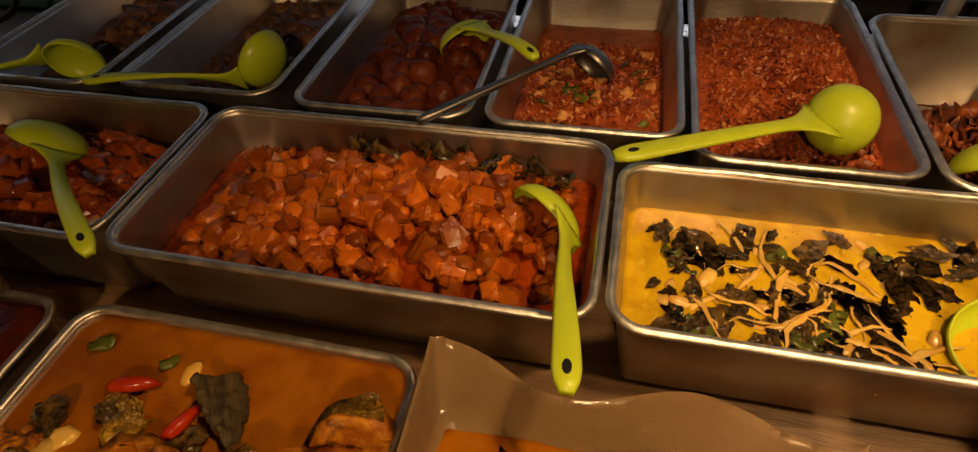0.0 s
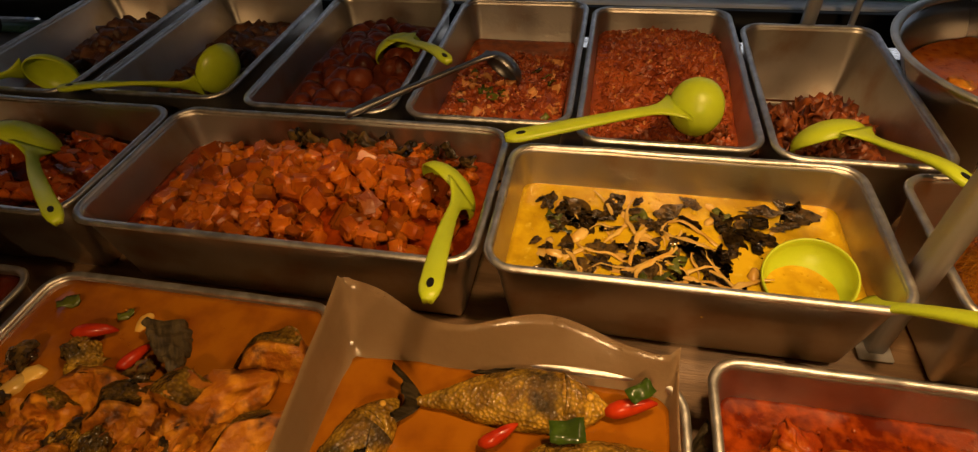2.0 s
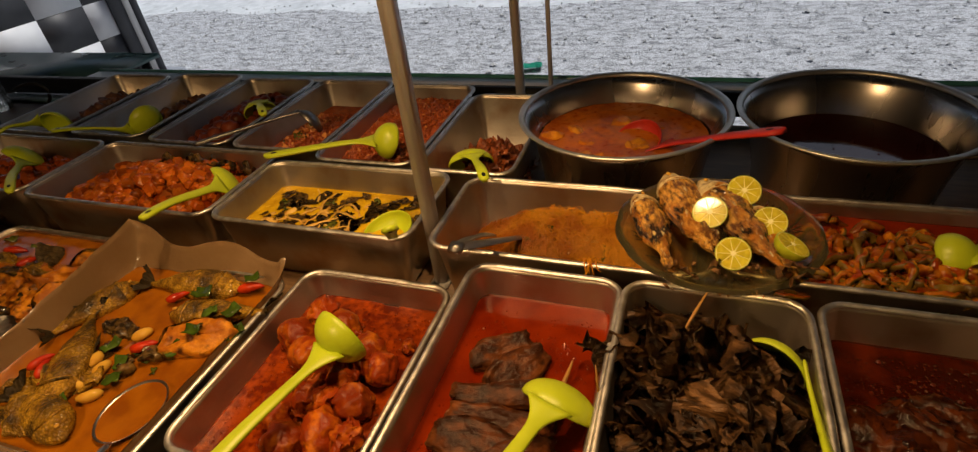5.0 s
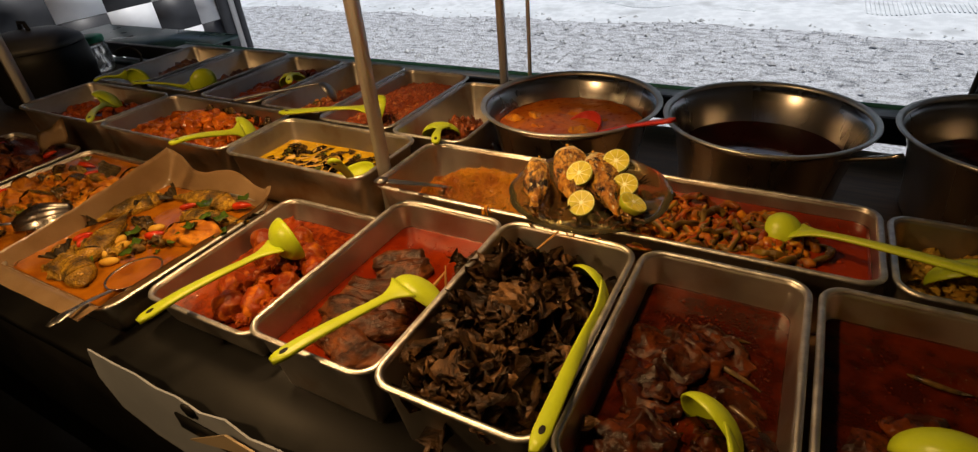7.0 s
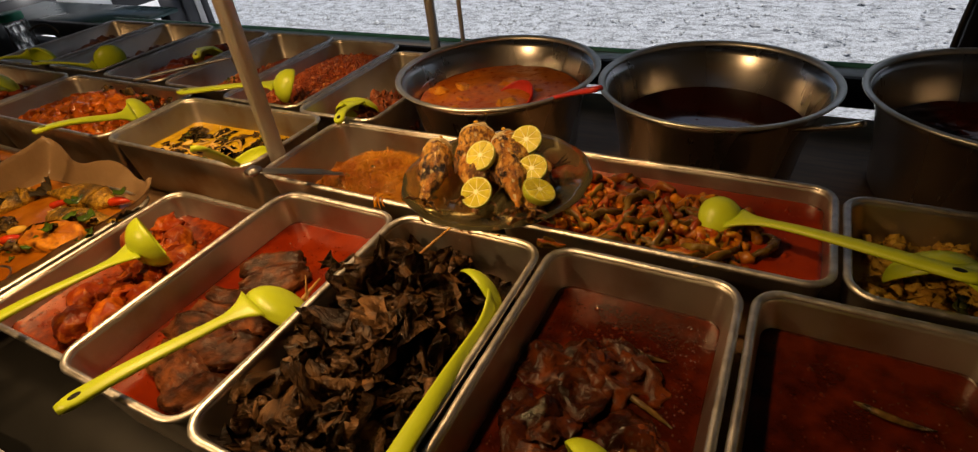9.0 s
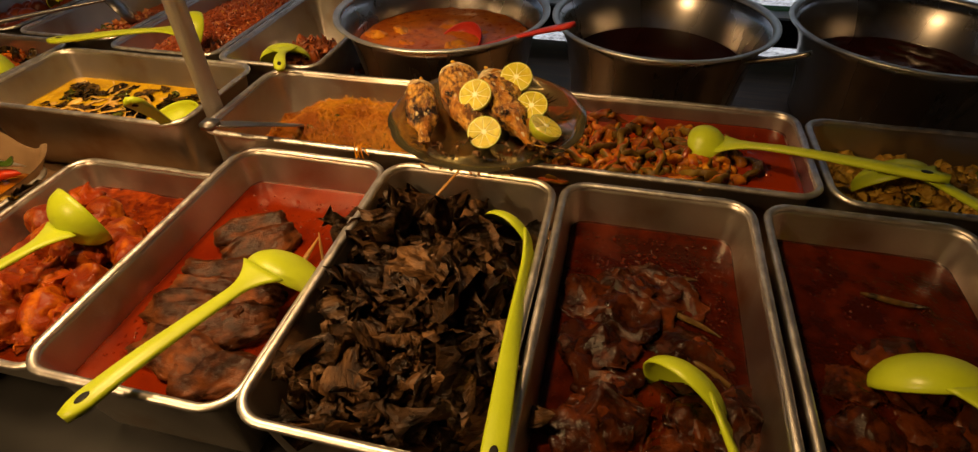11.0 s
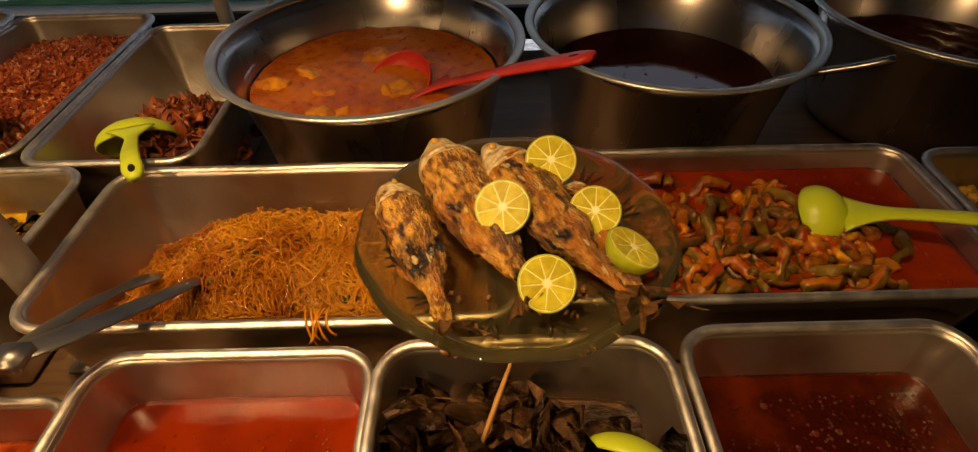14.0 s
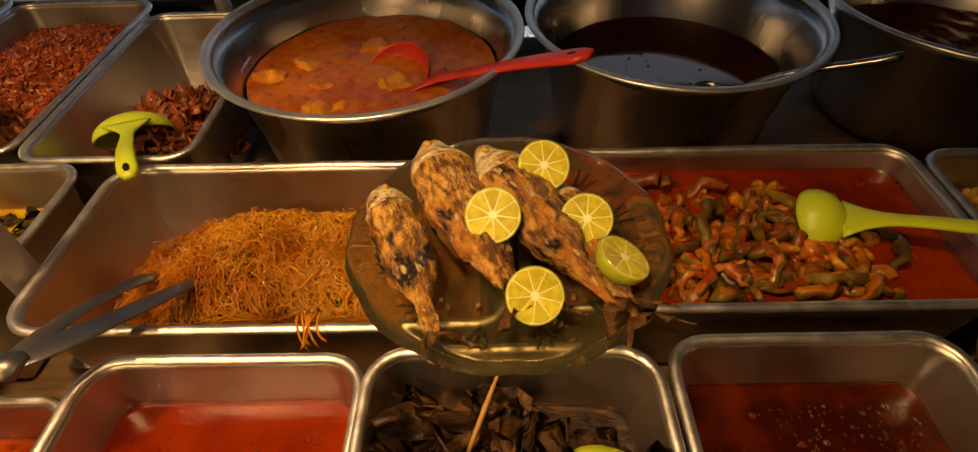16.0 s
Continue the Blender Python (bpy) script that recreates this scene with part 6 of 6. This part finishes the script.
# ---- plate of fried fish ----
PC = Vector((0.878, 0.330, 0.877))
pl = thing("glass_plate", "smoked glass plate with a scalloped edge", "plate", loc=PC)
bm = bmesh.new()
rings = []
n = 96
prof = [(0.0006, 0.004), (0.04, 0.004), (0.075, 0.005), (0.095, 0.012), (0.118, 0.022), (0.133, 0.027), (0.1345, 0.0255), (0.133, 0.0235), (0.118, 0.018), (0.096, 0.008), (0.075, 0.001), (0.04, 0.0), (0.0006, 0.0)]
for q, z in prof:
    ring = []
    for k in range(n):
        a = 2 * math.pi * k / n
        sc = 1 + (0.018 * abs(math.sin(a * 6)) if q > 0.1 else 0)
        ring.append(Vector((q * sc * math.cos(a), q * sc * math.sin(a), z)))
    rings.append(ring)
loft(bm, rings, True, True, True)
part("dish", bm, plate_glass, pl).visible_shadow = False
for k in range(12):
    a = 2 * math.pi * (k + 0.5) / 12
    bm = bmesh.new()
    for q in (-0.25, 0.0, 0.25):
        d = Vector((math.cos(a), math.sin(a), 0)); s = Vector((-math.sin(a), math.cos(a), 0))
        p0 = d * 0.088 + Vector((0, 0, 0.0105)); p1 = d * 0.113 + s * (0.022 * q / 0.25 * 0.5) + Vector((0, 0, 0.0215))
        sweep(bm, [p0, p0.lerp(p1, 0.5), p1], [0.001, 0.0022, 0.0008], 6, 0.6)
    part("moulded_leaf", bm, plate_glass, pl)

ZPF = 0.890
def fried(loc, head_to, ln, h, th, seed, rx=0, ry=0, bend=0.0):
    return whole_fish("fried_fish", "whole crisp fried mackerel, browned and charred", loc, head_to, ln, h, th, M["fried_fish"], M["fish_head"], bend, seed, rx, ry, "fried fish", tail_up=0.012)
fried((0.797, 0.296, ZPF + 0.026), 111, 0.165, 0.046, 0.036, 1, rx=30, ry=-4)
fried((0.844, 0.338, ZPF + 0.027), 114, 0.205, 0.062, 0.046, 2, rx=8, ry=-3)
fried((0.904, 0.332, ZPF + 0.028), 120, 0.205, 0.056, 0.044, 3, rx=6, ry=-3)
fried((0.944, 0.314, ZPF + 0.016), 110, 0.170, 0.046, 0.034, 4, rx=0, ry=0)


def lime(loc, normal, r, spin=0.0):
    """Half a lime; its cut face looks along normal."""
    L = thing("lime_half", "halved yellow-green lime with its cut face up", "lime", "lime halves", loc)
    L.rotation_mode = "QUATERNION"
    L.rotation_quaternion = Vector(normal).to_track_quat("Z", "Y")
    bm = bmesh.new()
    n = 28
    ring = lambda q, z: [Vector((q * math.cos(2 * math.pi * k / n), q * math.sin(2 * math.pi * k / n), z)) for k in range(n)]
    loft(bm, [ring(max(0.0005, r * math.cos(a)), -r * 0.92 * math.sin(a)) for a in [math.pi / 2 * (1 - k / 8) for k in range(9)]] + [ring(r * 0.985, 0.0006), ring(r * 0.94, 0.0004)], True, True, False)
    part("peel", bm, M["peel"], L)
    bm = bmesh.new()
    loft(bm, [ring(r * 0.95, 0.0003), ring(0.0005, 0.0002)], True, False, True)
    pi_ = part("pith", bm, M["pith"], L, "pale pith")
    bm = bmesh.new()
    core = [Vector((r * (0.20 if k % 2 else 0.10) * math.cos(math.pi * k / 9 + spin), r * (0.20 if k % 2 else 0.10) * math.sin(math.pi * k / 9 + spin), 0.0009)) for k in range(18)]
    loft(bm, [[p * 0.9 - Vector((0, 0, 0.0006)) for p in core], core], True, False, True)
    part("core", bm, M["core"], pi_, "white starry core", smooth=False)
    segs = 9
    for s in range(segs):
        bm = bmesh.new()
        a0, a1 = 2 * math.pi * s / segs + 0.016 + spin, 2 * math.pi * (s + 1) / segs - 0.016 + spin
        am = (a0 + a1) / 2
        pts = [(r * (0.14 + 0.05 * math.sin(s * 2.3)), am - 0.12)] + [(r * 0.5, a0 + 0.03)] + [(r * (0.89 + 0.03 * math.sin(math.pi * k / 6)), a0 + (a1 - a0) * k / 6) for k in range(7)] + [(r * 0.5, a1 - 0.03), (r * 0.12, am + 0.12)]
        lo = [Vector((q * math.cos(a), q * math.sin(a), 0.0002)) for q, a in pts]
        cen = Vector((r * 0.55 * math.cos(am), r * 0.55 * math.sin(am), 0))
        hi = [cen + (p - cen) * 0.93 + Vector((0, 0, 0.0007)) for p in lo]
        loft(bm, [lo, hi], True, False, True)
        part("segment", bm, M["pulp"], pi_, smooth=False)
    return L

lime((0.866, 0.313, 0.940), (-0.12, -0.62, 0.78), 0.0224)
lime((0.910, 0.371, 0.942), (0.05, -0.60, 0.80), 0.0224, 0.2)
lime((0.895, 0.243, 0.928), (0.02, -0.62, 0.78), 0.0212, 0.4)
lime((0.941, 0.3175, 0.930), (-0.02, -0.55, 0.84), 0.0212, 0.1)
lime((0.966, 0.283, 0.922), (0.42, 0.05, 0.90), 0.0224, 0.3)
bm = bmesh.new()
rnd = random.Random(77)
for k in range(26):
    x, y = 0.880 + rnd.uniform(-0.06, 0.07), 0.235 + rnd.uniform(-0.025, 0.04)
    bmesh.ops.create_icosphere(bm, subdivisions=1, radius=rnd.uniform(0.0015, 0.004), matrix=Matrix.Translation((x, y, 0.886)) @ turn(rnd) @ Matrix.Diagonal((1.6, 0.8, 0.6, 1)))
tagged(part("fried_crumbs", bm, M["fin"]), "dark fried crumbs scattered on the glass plate", "crumbs", kind="stuff")

# ---- things beside the counter ----
# grey torn sheet over the front edge
bm = bmesh.new()
out = [(0.235, 0.772), (0.21, 0.70), (0.232, 0.63), (0.31, 0.60), (0.42, 0.585), (0.56, 0.56), (0.70, 0.60), (0.71, 0.74), (0.66, 0.765), (0.60, 0.755), (0.56, 0.772), (0.50, 0.755), (0.455, 0.766), (0.40, 0.760), (0.36, 0.770), (0.30, 0.768)]
a = [bm.verts.new((x, -0.220, z)) for x, z in out]
bm.faces.new(a)
r = bmesh.ops.extrude_face_region(bm, geom=list(bm.faces))
for v in r["geom"]:
    if isinstance(v, bmesh.types.BMVert):
        v.co.y += 0.003
sh = thing("torn_plastic_sheet", "torn light grey plastic sheet on the counter front", "sheet")
part("sheet", bm, M["grey_sheet"], sh, smooth=False)
bm = bmesh.new(); box(bm, 0.43, 0.545, -0.224, -0.2205, 0.69, 0.725, 0.001); part("dark_patch", bm, M["black"], sh, "black tape patch")
bm = bmesh.new()
for yy in (-0.2285, -0.2255):
    bm.faces.new([bm.verts.new((x, yy, z)) for x, z in ((0.445, 0.675), (0.56, 0.75), (0.66, 0.74), (0.67, 0.70), (0.56, 0.715))])
bmesh.ops.bridge_loops(bm, edges=[e for e in bm.edges])
part("beige_flap", bm, M["stall_wall"], sh, "curled beige torn corner", smooth=False)
bm = bmesh.new(); bmesh.ops.create_cone(bm, cap_ends=True, segments=20, radius1=0.014, radius2=0.014, depth=0.003, matrix=Matrix.Translation((0.475, -0.222, 0.75)) @ pose(0, 0, 0, 90, 0, 0)); part("eyelet", bm, M["black"], sh)

# cooking pot and plastic bottle at the far end
pot = thing("rice_pot", "dark rounded rice pot in shade at counter end", "pot", loc=(-1.42, 0.60, 0.736))
ring = lambda q, z, n=32: [Vector((q * math.cos(2 * math.pi * k / n), q * math.sin(2 * math.pi * k / n), z)) for k in range(n)]
bm = bmesh.new(); loft(bm, [ring(0.15, 0), ring(0.17, 0.02), ring(0.175, 0.15), ring(0.17, 0.19), ring(0.16, 0.20), ring(0.155, 0.19)], True, True, True); part("body", bm, M["black"], pot)
bm = bmesh.new(); loft(bm, [ring(0.172, 0.196), ring(0.165, 0.215), ring(0.11, 0.245), ring(0.03, 0.255)], True, True, True); lid_ = part("lid", bm, M["charcoal"], pot)
bm = bmesh.new(); sweep(bm, [(-0.03, 0, 0.25), (-0.02, 0, 0.28), (0.02, 0, 0.28), (0.03, 0, 0.25)], 0.008, 8); part("knob", bm, M["black"], lid_)
bt = thing("plastic_jar", "clear plastic jar with green lid beside the pot", "jar", loc=(-1.60, 0.90, 0.736))
bm = bmesh.new(); loft(bm, [ring(0.045, 0), ring(0.05, 0.01), ring(0.05, 0.10), ring(0.044, 0.12)], True, True, True); part("body", bm, clear, bt)
bm = bmesh.new(); loft(bm, [ring(0.046, 0.121), ring(0.048, 0.125), ring(0.047, 0.145), ring(0.04, 0.149)], True, True, True); part("lid", bm, mat("green_lid", (0.03, 0.35, 0.2), (0.02, 0.25, 0.14), 30, 0.4), bt, "green screw lid")
bm = bmesh.new(); sweep(bm, bez((-1.27, 0.80, 0.86), (-1.16, 0.84, 0.92), (-1.12, 0.86, 0.80), (-1.25, 0.80, 0.785), 16), 0.005, 8)
tagged(part("pot_cable", bm, M["black"]), "looped black cable beside the pot", "cable")
bm = bmesh.new(); box(bm, -1.75, -0.99, 0.97, 1.019, 0.737, 0.752, 0.003)
tagged(part("teal_board", bm, M["teal_dull"]), "dull teal board at the counter end", "board")
st = thing("side_table", "dull teal side table beside the counter end", "table", loc=(-1.98, 1.32, 0.0))
bm = bmesh.new(); box(bm, -0.57, 0.57, -0.18, 0.18, 0.730, 0.750, 0.004); part("tabletop", bm, M["teal_dull"], st)
for sx in (-0.53, 0.50):
    for sy in (-0.15, 0.12):
        bm = bmesh.new(); box(bm, sx, sx + 0.03, sy, sy + 0.03, -0.01, 0.7295, 0.002); part("leg", bm, M["black"], st)
